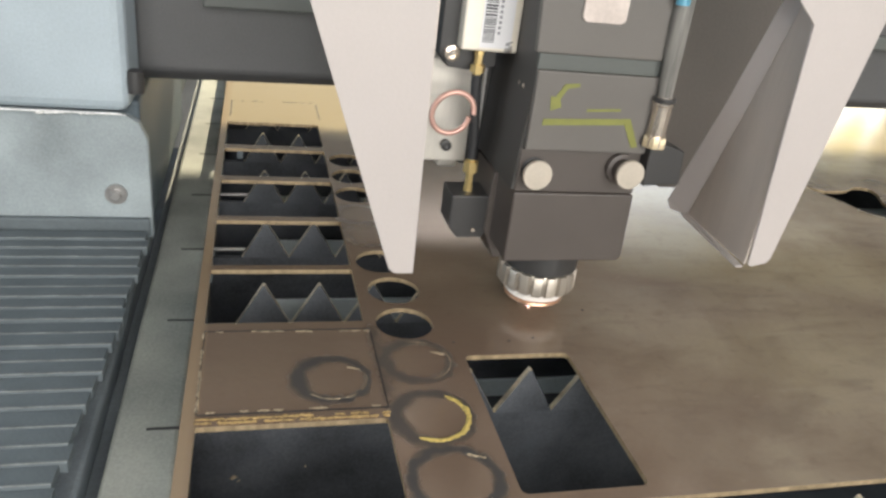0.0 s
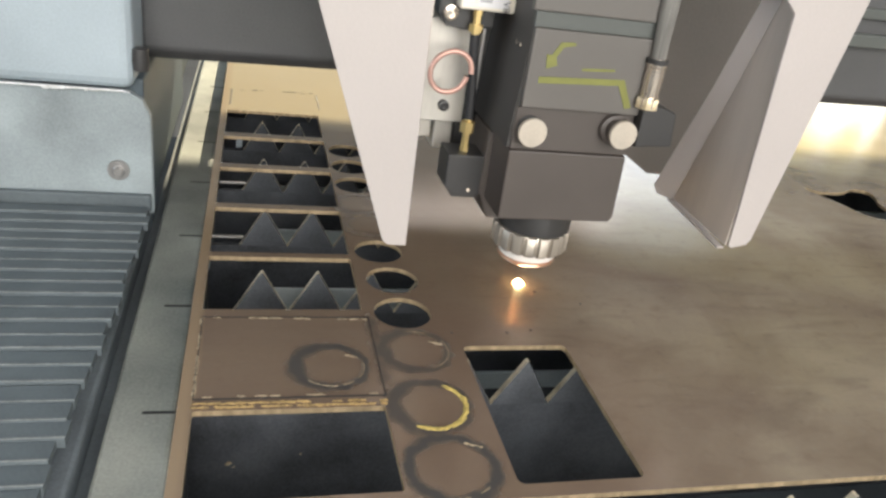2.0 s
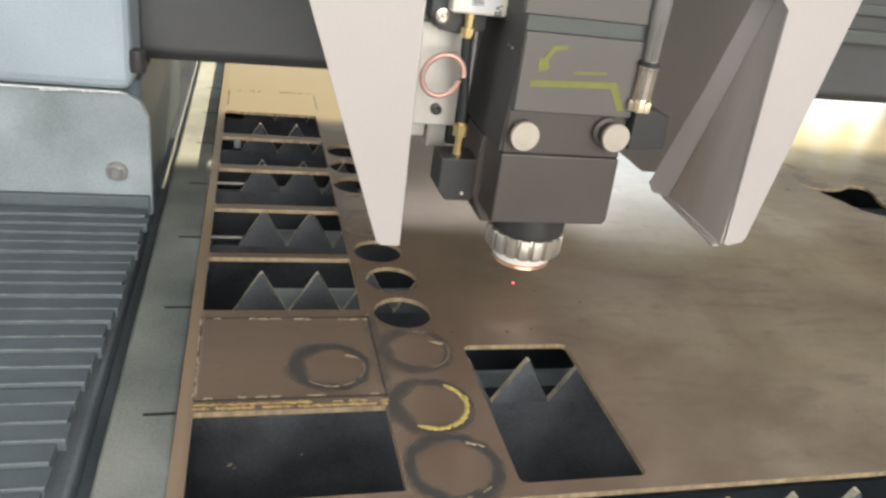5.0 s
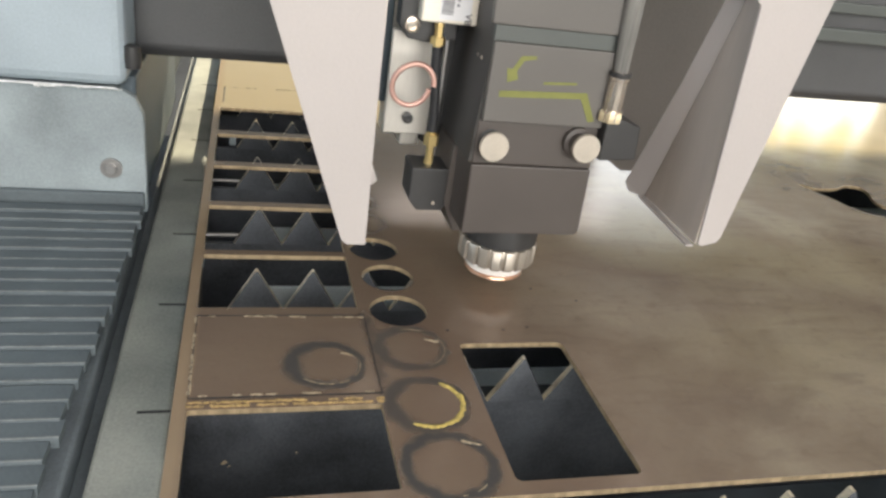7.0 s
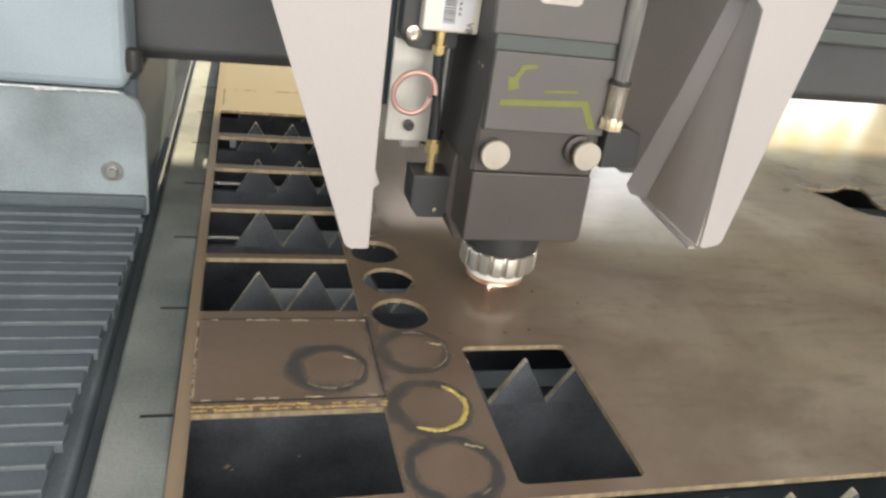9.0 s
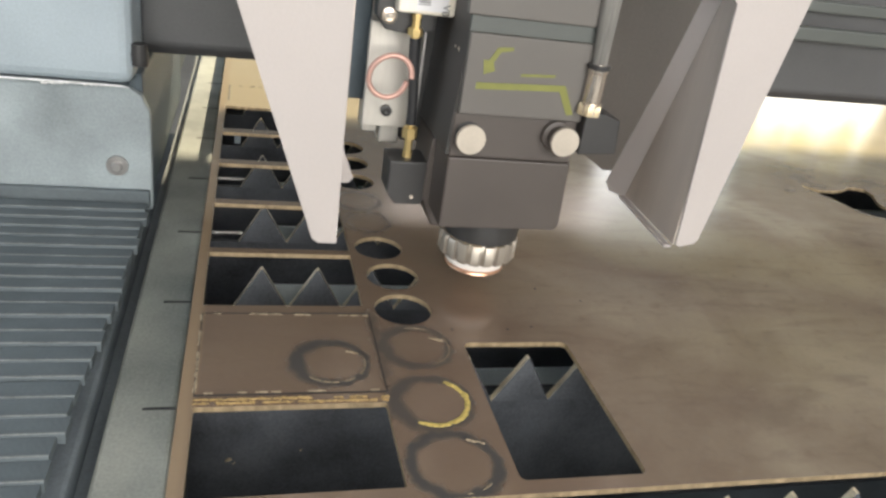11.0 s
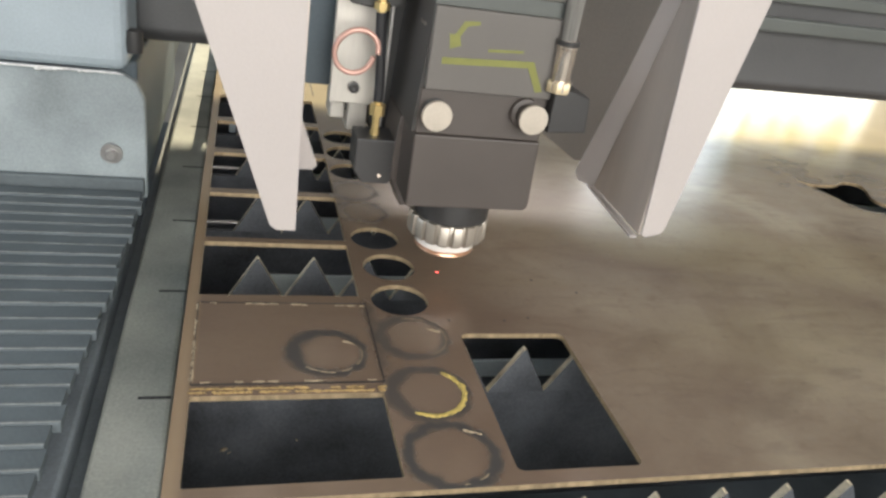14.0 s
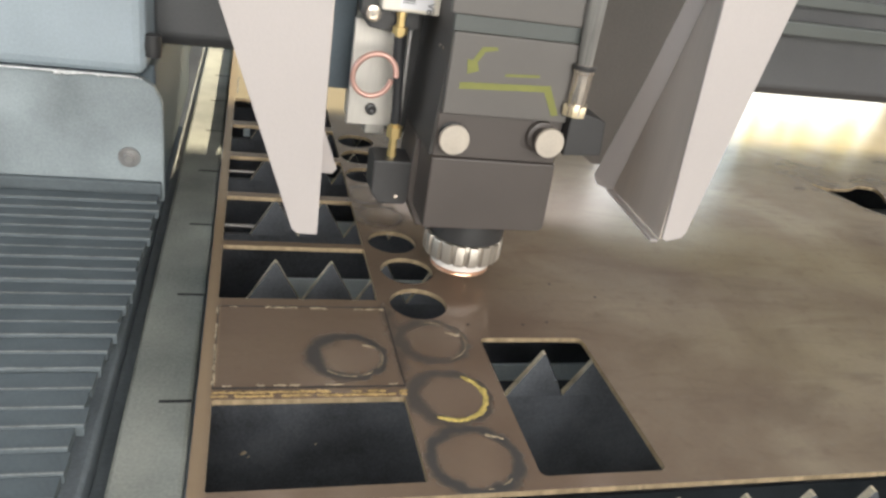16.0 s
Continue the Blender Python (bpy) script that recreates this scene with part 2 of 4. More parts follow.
        d = math_node("SQRT", math_node("ADD", math_node("MULTIPLY", dx, dx), math_node("MULTIPLY", dy, dy)))
        off = math_node("ABSOLUTE", math_node("SUBTRACT", math_node("ADD", d, ragged), r))
        # thicker towards the side from which the gas blew
        lean = math_node("MAXIMUM", math_node("MULTIPLY_ADD", dx, -0.09 if r < 0.028 else -0.02, 0.0066), 0.0036)
        s = math_node("SUBTRACT", 1.0, math_node("DIVIDE", off, lean))
        s = math_node("MULTIPLY", math_node("MINIMUM", math_node("MAXIMUM", s, 0.0), 0.7), k * 1.65)
        soot = s if soot is None else math_node("MAXIMUM", soot, s)
    # soot blown along the slit between the blank and the strip
    patchy = noise_tex(55, 5)
    side = math_node("SUBTRACT", 1.0, math_node("DIVIDE", math_node("ABSOLUTE", math_node("SUBTRACT", math_node("ADD", xyz.outputs[0], ragged), 0.0985)), 0.0075))
    ends = ramp(xyz.outputs[1], [(0.425, (0, 0, 0)), (0.445, (1, 1, 1)), (0.525, (1, 1, 1)), (0.545, (0, 0, 0))])
    smear = math_node("MULTIPLY", math_node("MULTIPLY", math_node("MAXIMUM", side, 0.0), ends), math_node("MULTIPLY", patchy, 1.1))
    soot = math_node("MAXIMUM", soot, smear)
    base = mix(soot, base, (0.040, 0.038, 0.037))
    l.new(base, p.inputs["Base Color"])
    rough = math_node("MULTIPLY_ADD", broad, 0.12, 0.145)
    rough = math_node("MULTIPLY_ADD", cloud, 0.08, math_node("SUBTRACT", rough, 0.06))
    rough = math_node("MULTIPLY_ADD", soot, 0.3, rough)
    # smoother mill scale on the unworn far part of the sheet
    fresh = ramp(math_node("MULTIPLY_ADD", broad, 0.10, xyz.outputs[1]), [(0.72, (0, 0, 0)), (0.98, (1, 1, 1))])
    rough = math_node("MULTIPLY_ADD", fresh, -0.09, rough)
    l.new(math_node("MULTIPLY_ADD", grain, 0.05, rough), p.inputs["Roughness"])
    p.inputs["Metallic"].default_value = 0.2
    p.inputs["IOR"].default_value = 1.95
    b = n.new("ShaderNodeBump")
    b.inputs["Strength"].default_value, b.inputs["Distance"].default_value = 0.4, 0.00012
    l.new(math_node("ADD", grain, speck), b.inputs["Height"])
    l.new(b.outputs[0], p.inputs["Normal"])
    return m


SHEET = sheet_material()


# ---- building helpers ----
def part(name, bm, material, parent=None, label="", at=None):
    me = bpy.data.meshes.new(name)
    bmesh.ops.recalc_face_normals(bm, faces=bm.faces)
    bm.to_mesh(me)
    bm.free()
    for m in material if isinstance(material, (list, tuple)) else [material]:
        me.materials.append(m)
    ob = new(name, me)
    if parent is not None:
        ob.parent = parent
    if at is not None:
        ob.matrix_basis = at
    return tagged(ob, label=label)


def thing(name, label, category, at=None, group="", kind=""):
    ob = new(name)
    ob.empty_display_size = 0.02
    if at is not None:
        ob.matrix_basis = at
    return tagged(ob, label, category, group, kind)


def smooth(bm, limit=40):
    bm.normal_update()
    for f in bm.faces:
        f.smooth = True
    for e in bm.edges:
        if len(e.link_faces) == 2 and e.calc_face_angle(0) > radians(limit):
            e.smooth = False
    return bm


def box(x0, x1, y0, y1, z0, z1, bevel=0.0, seg=2, bm=None):
    own = bm or bmesh.new()
    r = bmesh.ops.create_cube(own, size=1)
    bmesh.ops.scale(own, vec=(x1 - x0, y1 - y0, z1 - z0), verts=r["verts"])
    bmesh.ops.translate(own, vec=((x0 + x1) / 2, (y0 + y1) / 2, (z0 + z1) / 2), verts=r["verts"])
    if bevel:
        es = list({e for v in r["verts"] for e in v.link_edges})
        bmesh.ops.bevel(own, geom=es, offset=bevel, segments=seg, affect="EDGES", profile=0.5)
    return own


def prism(points, axis, a, b, bevel=0.0, bm=None):
    """An outline pushed along an axis from a to b. points are the other two coordinates in order."""
    bm = bm or bmesh.new()

    def at(p, w):
        return {"x": (w, p[0], p[1]), "y": (p[0], w, p[1]), "z": (p[0], p[1], w)}[axis]
    lo, hi = [bm.verts.new(at(p, a)) for p in points], [bm.verts.new(at(p, b)) for p in points]
    bm.faces.new(lo)
    bm.faces.new(hi[::-1])
    for i in range(len(points)):
        j = (i + 1) % len(points)
        bm.faces.new((lo[i], hi[i], hi[j], lo[j]))
    if bevel:
        bmesh.ops.bevel(bm, geom=list(bm.edges), offset=bevel, segments=2, affect="EDGES", profile=0.5)
    return bm


def lathe(profile, steps=48, axis="z", at=(0, 0, 0), wave=None, closed=True):
    """Spins (radius, height) pairs; wave(angle) scales the radius."""
    bm = bmesh.new()
    rows = []
    for r, h in profile:
        row = []
        for i in range(steps if r > 0 else 1):
            a = 2 * math.pi * i / steps
            rr = r * (wave(a, r, h) if wave else 1)
            c, s = rr * math.cos(a), rr * math.sin(a)
            p = {"z": (c, s, h), "y": (c, h, s), "x": (h, c, s)}[axis]
            row.append(bm.verts.new((p[0] + at[0], p[1] + at[1], p[2] + at[2])))
        rows.append(row)
    for u, v in zip(rows, rows[1:]):
        for i in range(steps):
            j = (i + 1) % steps
            if len(v) == 1:
                bm.faces.new((u[i], u[j], v[0]))
            elif len(u) == 1:
                bm.faces.new((u[0], v[j], v[i]))
            else:
                bm.faces.new((u[i], u[j], v[j], v[i]))
    if closed:
        for row in (rows[0], rows[-1]):
            if len(row) > 1:
                bm.faces.new(row)
    return smooth(bm, 35)


def tube(points, radius, steps=10):
    bm = bmesh.new()
    pts = [Vector(p) for p in points]
    rows, side = [], None
    for i, p in enumerate(pts):
        d = (pts[min(i + 1, len(pts) - 1)] - pts[max(i - 1, 0)]).normalized()
        side = (side - d * side.dot(d)).normalized() if side else d.orthogonal().normalized()
        up = d.cross(side)
        rr = radius[i] if isinstance(radius, (list, tuple)) else radius
        rows.append([bm.verts.new(p + rr * (math.cos(a) * side + math.sin(a) * up)) for a in (2 * math.pi * k / steps for k in range(steps))])
    for u, v in zip(rows, rows[1:]):
        for i in range(steps):
            j = (i + 1) % steps
            bm.faces.new((u[i], u[j], v[j], v[i]))
    bm.faces.new(rows[0])
    bm.faces.new(rows[-1])
    return smooth(bm, 60)


def arc(cx, cy, r, a0, a1, n):
    return [(cx + r * math.cos(radians(a0 + (a1 - a0) * i / n)), cy + r * math.sin(radians(a0 + (a1 - a0) * i / n))) for i in range(n + 1)]


def rounded(x0, x1, y0, y1, r, n=5):
    return arc(x1 - r, y1 - r, r, 0, 90, n) + arc(x0 + r, y1 - r, r, 90, 180, n) + arc(x0 + r, y0 + r, r, 180, 270, n) + arc(x1 - r, y0 + r, r, 270, 360, n)


def cut_sheet(outer, holes, top, bottom):
    """A flat sheet with through holes; the cut faces take the second material."""
    bm = bmesh.new()
    pts, segs, spans = [], [], []
    for loop in [outer, *holes]:
        k = len(pts)
        pts += [Vector(p) for p in loop]
        segs += [(k + i, k + (i + 1) % len(loop)) for i in range(len(loop))]
        spans.append((k, len(loop)))
    co, _, faces, origin, _, _ = delaunay_2d_cdt(pts, segs, [], 0, 1e-6)

    def inside(p, loop):
        hit = False
        for (x0, y0), (x1, y1) in zip(loop, loop[1:] + loop[:1]):
            if (y0 > p.y) != (y1 > p.y) and p.x < x0 + (p.y - y0) * (x1 - x0) / (y1 - y0):
                hit = not hit
        return hit
    vs_all = [bm.verts.new((c.x, c.y, top)) for c in co]
    where = {}
    for i, o in enumerate(origin):
        for k in o:
            where[k] = vs_all[i]
    for f in faces:
        mid = sum((co[i] for i in f), Vector((0, 0))) / len(f)
        if inside(mid, outer) and not any(inside(mid, q) for q in holes):
            bm.faces.new([vs_all[i] for i in f])
    loops = [[where[k + i] for i in range(n)] for k, n in spans]
    tops = list(bm.faces)
    low = {v: bm.verts.new((v.co.x, v.co.y, bottom)) for vs in loops for v in vs}
    for f in tops:
        bm.faces.new([low[v] for v in reversed(f.verts)])
    for vs in loops:
        for i in range(len(vs)):
            a, b = vs[i], vs[(i + 1) % len(vs)]
            bm.faces.new((a, b, low[b], low[a])).material_index = 1
    return bm


# ---- the unseen hall that closes the place and shapes the daylight ----
def hall():
    t = 0.2
    tagged(part("floor", box(-5.2, 6.2, -4.2, 6.2, -1.1, -0.9), CONCRETE), "grey concrete workshop floor", "floor", kind="structure")
    # the hole in the roof is made for the added overhead fill
    bm = bmesh.new()
    for x0, x1, y0, y1 in ((-5.2, 1.4, -4.2, 6.2), (5.0, 6.2, -4.2, 6.2), (1.4, 5.0, -4.2, -2.0), (1.4, 5.0, 0.8, 6.2)):
        box(x0, x1, y0, y1, 4.0, 4.2, bm=bm)
    tagged(part("ceiling", bm, ROOF), "plain grey workshop roof", "ceiling", kind="structure")

    def wall(name, along, at, a0, a1, o0, o1, z0, z1):
        bm = bmesh.new()
        for u0, u1, w0, w1 in ((a0, o0, -0.9, 4.0), (o1, a1, -0.9, 4.0), (o0, o1, z1, 4.0), (o0, o1, -0.9, z0)):
            if u1 - u0 < 0.01 or w1 - w0 < 0.01:
                continue
            if along == "x":
                box(u0, u1, at, at + t, w0, w1, bm=bm)
            else:
                box(at, at + t, u0, u1, w0, w1, bm=bm)
        tagged(part(name, bm, WALL_PAINT), "plain plastered workshop wall", "wall", kind="structure")
    # a tall door, and a high window beside it through which the sun falls on the far part of the sheet; unseen, sized
    # to set the sun's edge and the reflections
    bm = bmesh.new()
    for u0, u1, w0, w1 in ((-5.2, 1.2, -0.9, 4.0), (6.1, 6.2, -0.9, 4.0), (1.2, 3.1, -0.9, 2.3), (1.2, 6.1, 3.205, 4.0), (3.5, 6.1, 2.3, 3.205), (4.5, 6.1, 1.5, 2.3)):
        box(u0, u1, 6.0, 6.0 + t, w0, w1, bm=bm)
    tagged(part("wall_north", bm, WALL_PAINT), "unseen plastered wall whose door and high window shape the daylight", "wall", kind="structure")
    # an added, unseen fringe of yellow strips in the low gate; it streaks the sheet's reflection
    curtain = thing("reflection_fringe", "added unseen fringe of yellow strips that streaks the sheet's reflection", "curtain")
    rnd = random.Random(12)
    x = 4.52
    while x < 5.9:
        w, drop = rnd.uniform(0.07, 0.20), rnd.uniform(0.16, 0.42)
        part("strip", box(x, x + w, 5.993, 5.998, 1.52 - drop, 1.52), YELLOW_FRINGE, curtain)
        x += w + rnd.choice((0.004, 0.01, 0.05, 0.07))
    wall("wall_south", "x", -4.2, -5.2, 6.2, -2.0, 3.0, -0.9, 3.1)
    # this opening is made for the added west fill
    wall("wall_west", "y", -5.2, -4.0, 6.0, -0.8, 3.2, 0.9, 2.9)
    wall("wall_east", "y", 6.0, -4.0, 6.0, 1.0, 1.0, 0.0, 0.0)
    tagged(part("ground", box(-400, 400, -400, 400, -1.2, -1.12), CONCRETE), "pale concrete yard outside the hall", "ground", kind="structure")


hall()

# ---- the steel sheet ----
WIN_X = (-0.037, 0.0928)
WINDOWS = [(0.333, 0.4155), (0.545, 0.638), (0.6475, 0.749), (0.761, 0.8655), (0.880, 0.9795), (0.996, 1.097)]
DISCS = [(0.1275, 0.540, 0.0247), (0.1275, 0.598, 0.0240), (0.1225, 0.6555, 0.0235), (0.118, 0.828, 0.0235), (0.119, 0.8885, 0.0235), (0.120, 0.9465, 0.0235)]
# outline of the leaping-bird cut-out
BIRD = [(0.801, 0.900), (0.817, 0.885), (0.840, 0.884), (0.864, 0.888), (0.890, 0.902), (0.913, 0.897), (0.910, 0.874), (0.894, 0.845), (0.894, 0.824),
        (0.915, 0.812), (0.950, 0.815), (0.940, 0.790), (0.900, 0.784), (0.868, 0.787), (0.845, 0.793), (0.828, 0.8155), (0.822, 0.842), (0.808, 0.876)]


def smooth_loop(pts, n=4):
    out = []
    for i in range(len(pts)):
        p0, p1, p2, p3 = (Vector((*pts[(i + k) % len(pts)], 0)) for k in (-1, 0, 1, 2))
        for s in range(n):
            u = s / n
            q = 0.5 * (2 * p1 + (p2 - p0) * u + (2 * p0 - 5 * p1 + 4 * p2 - p3) * u * u + (3 * p1 - p0 - 3 * p2 + p3) * u ** 3)
            out.append((q.x, q.y))
    return out


def steel_sheet():
    holes = [rounded(*WIN_X, y0, y1, 0.0015, 2) for y0, y1 in WINDOWS]
    holes[0] = rounded(-0.0360, 0.0942, 0.333, 0.4150, 0.0015, 2)
    holes += [arc(x, y, r, 0, 360 - 7.5, 47) for x, y, r in DISCS]
    holes.append(rounded(0.1686, 0.2585, 0.3332, 0.4883, 0.0055, 6))
    holes.append(smooth_loop(BIRD))
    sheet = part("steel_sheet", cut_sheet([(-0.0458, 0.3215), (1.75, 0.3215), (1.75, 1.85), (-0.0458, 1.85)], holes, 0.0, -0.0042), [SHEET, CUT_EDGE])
    tagged(sheet, "brown hot-rolled steel sheet with cut-out windows and discs", "steel sheet")
    return sheet


steel_sheet()


def crust(bm, x, y, r, rnd, turn, height=0.5):
    """One flattened irregular lump lying on the sheet, drawn out along turn."""
    m = Matrix.Translation((x, y, 0.0002)) @ Matrix.Rotation(turn + rnd.gauss(0, 0.25), 4, "Z") @ Matrix.Diagonal((r * rnd.uniform(1.0, 2.6), r * rnd.uniform(0.5, 1.0), r * height, 1))
    made = bmesh.ops.create_icosphere(bm, subdivisions=1, radius=1, matrix=m)
    for v in made["verts"]:
        v.co += Vector((rnd.uniform(-1, 1), rnd.uniform(-1, 1), rnd.uniform(-0.4, 0.4))) * r * 0.28


def slag_marks():
    rnd = random.Random(4)

    def line(name, label, material, pts, size, gap, dense=0.7):
        bm = bmesh.new()
        run = rnd.uniform(0, 50)
        for (x0, y0), (x1, y1) in zip(pts, pts[1:]):
            length = math.hypot(x1 - x0, y1 - y0)
            k = max(1, round(length / (size * dense)))
            for i in range(k):
                run += length / k
                if noise.noise((run * 130, 0.5, size * 1000)) < gap:
                    continue
                u = (i + rnd.random()) / k
                crust(bm, x0 + (x1 - x0) * u + rnd.gauss(0, size * 0.25), y0 + (y1 - y0) * u + rnd.gauss(0, size * 0.25), size * rnd.uniform(0.5, 1.1), rnd, math.atan2(y1 - y0, x1 - x0))
        tagged(part(name, bm, material), label, "slag", kind="stuff")

    bx = (-0.036, 0.096, 0.4255, 0.532)
    line("slag_line", "pale slag crumbs along the cut outline of a blank", SLAG,
         [(bx[0], bx[3]), (bx[1], bx[3] - 0.003)], 0.0010, -0.02)
    line("slag_line", "pale slag crumbs along the cut outline of a blank", SLAG, [(bx[0], bx[2] + 0.004), (bx[0] - 0.001, bx[3])], 0.0011, -0.12)
    line("slag_line", "thick pale slag along the cut bar", SLAG, [(bx[0], bx[2] + 0.004), (bx[1], bx[2] + 0.004)], 0.0010, 0.0)
    line("slag_line", "ochre slag along the cut bar", OCHRE_SLAG, [(bx[0], 0.4225), (bx[1], 0.4218)], 0.0013, -0.2)
    line("slag_line", "ochre slag along the cut bar beside the open window", OCHRE_SLAG, [(bx[0], 0.4185), (bx[1], 0.4178)], 0.0013, -0.35, 0.5)
    line("slag_ring", "ragged yellow slag on a burnt disc outline", YELLOW_SLAG, arc(0.127, 0.4145, 0.0258, -118, 55, 30), 0.0017, -1, 0.22)
    line("slag_ring", "thin pale slag on a burnt disc outline", SLAG, arc(0.060, 0.464, 0.0250, -135, 15, 24), 0.0006, -0.1)
    line("slag_ring", "thin pale slag on a burnt disc outline", SLAG, arc(0.1290, 0.484, 0.0262, -70, 100, 24), 0.0005, -0.1)
    line("slag_ring", "thin pale slag on a burnt disc outline", SLAG, arc(0.1290, 0.3510, 0.0270, -120, 20, 24), 0.0006, 0.2)
    line("slag_ring", "thin pale slag on a burnt disc outline", SLAG, arc(0.119, 0.716, 0.024, 60, 260, 20), 0.0007, 0.0)
    for cx, cy in ((0.076, 0.476), (0.146, 0.493), (0.147, 0.371)):
        line("slag_bead", "small pale slag drip at a pierce point", SLAG, [(cx - 0.004, cy + 0.002), (cx + 0.005, cy - 0.002)], 0.0012, -1)
    # engraved outline on the far, uncut blank
    line("slag_line", "dark cut outline of the far blank", MARKER, [(-0.034, 1.205), (-0.034, 1.125)], 0.0011, -0.4)
    line("slag_line", "dark cut outline of the far blank", MARKER, [(0.097, 1.205), (0.097, 1.125)], 0.0011, -0.4)
    line("slag_line", "dark cut outline of the far blank", MARKER, [(-0.034, 1.205), (0.097, 1.215)], 0.0011, 0.05)
    for x, y in ((0.164, 0.508), (0.213, 0.508), (0.236, 0.512), (0.300, 0.556), (0.262, 0.578)):
        tagged(part("pierce_mark", lathe([(0.0014, 0.0003), (0.0010, 0.0006), (0.0, 0.0004)], 10), PIT, at=pose(x, y, 0)), "tiny dark pierce mark on the steel sheet", "pierce mark", group="pierce marks")
    for x0, x1, y0, y1 in ((-0.0366, -0.0360, 0.427, 0.533), (-0.036, 0.097, 0.5318, 0.5325), (-0.036, 0.097, 0.4265, 0.4275)):
        tagged(part("cut_slit", box(x0, x1, y0, y1, 0.0002, 0.0006), MARKER), "narrow dark cut slit round a blank", "cut slit")
    # slit between the strip and the sheet
    tagged(part("cut_slit", box(0.0960, 0.0968, 0.428, 0.531, 0.0002, 0.0007), MARKER), "narrow dark cut slit in the sheet", "cut slit")


slag_marks()


# ---- the bed under the sheet ----
SLATS = [(0.316, 0.2625), (0.482, 0.2250), (0.628, 0.0103), (0.769, 0.0140), (0.925, 0.0136), (1.077, 0.0126), (1.23, 0.012), (1.38, 0.0), (1.53, 0.0)]


PITCH, TIP, VALLEY, FOOT, HALF = 0.0515, -0.0100, -0.0530, -0.175, 0.0029


def tooth_mesh():
    bm = bmesh.new()
    w, t = PITCH / 2, 0.0009
    rows = [[bm.verts.new((x, y, z)) for x, z in ((-w, VALLEY), (w, VALLEY), (t, TIP), (-t, TIP - 0.0006))] for y in (-HALF, HALF)]
    bm.faces.new(rows[0])
    bm.faces.new(rows[1][::-1])
    for i in range(1, 4):
        j = (i + 1) % 4
        bm.faces.new((rows[0][i], rows[1][i], rows[1][j], rows[0][j])).material_index = 1
    me = bpy.data.meshes.new("tooth")
    bmesh.ops.recalc_face_normals(bm, faces=bm.faces)
    bm.to_mesh(me)
    bm.free()
    me.materials.append(SLAT)
    me.materials.append(SLAT_EDGE)
    return me


TOOTH = tooth_mesh()


def support_slat(y, phase, x1=1.70):
    slat = thing("support_slat", "", "")
    x = phase - math.floor((phase + 0.045 - PITCH / 2) / PITCH) * PITCH
    first = x
    while x + PITCH / 2 < x1:
        tooth = new("tooth", TOOTH)
        tooth.parent = slat
        tooth.matrix_basis = pose(x, y, 0)
        last = x
        x += PITCH
    part("blade", box(-0.0458, last + PITCH / 2, y - HALF, y + HALF, FOOT, VALLEY - 0.0001), SLAT, slat)
    return slat


for k, (y, ph) in enumerate(SLATS):
    slat = support_slat(y, ph, 0.70 if 0.75 < y < 1.0 else 1.70)
    if k == 1:
        rnd = random.Random(21)
        for x, z, r in ((-0.0131, -0.1045, 0.0020), (-0.0095, -0.1085, 0.0010), (0.043, -0.098, 0.0011)):
            bm = bmesh.new()
            crust(bm, 0, 0, r, rnd, 0.4, 0.9)
            part("spatter_crumb", bm, SLAG, slat, "pale slag crumb stuck to the slat", pose(x, y - HALF - 0.0006, z))
    tagged(slat, "sooty saw-toothed steel slat under the sheet", "support slat", "slats under the sheet")


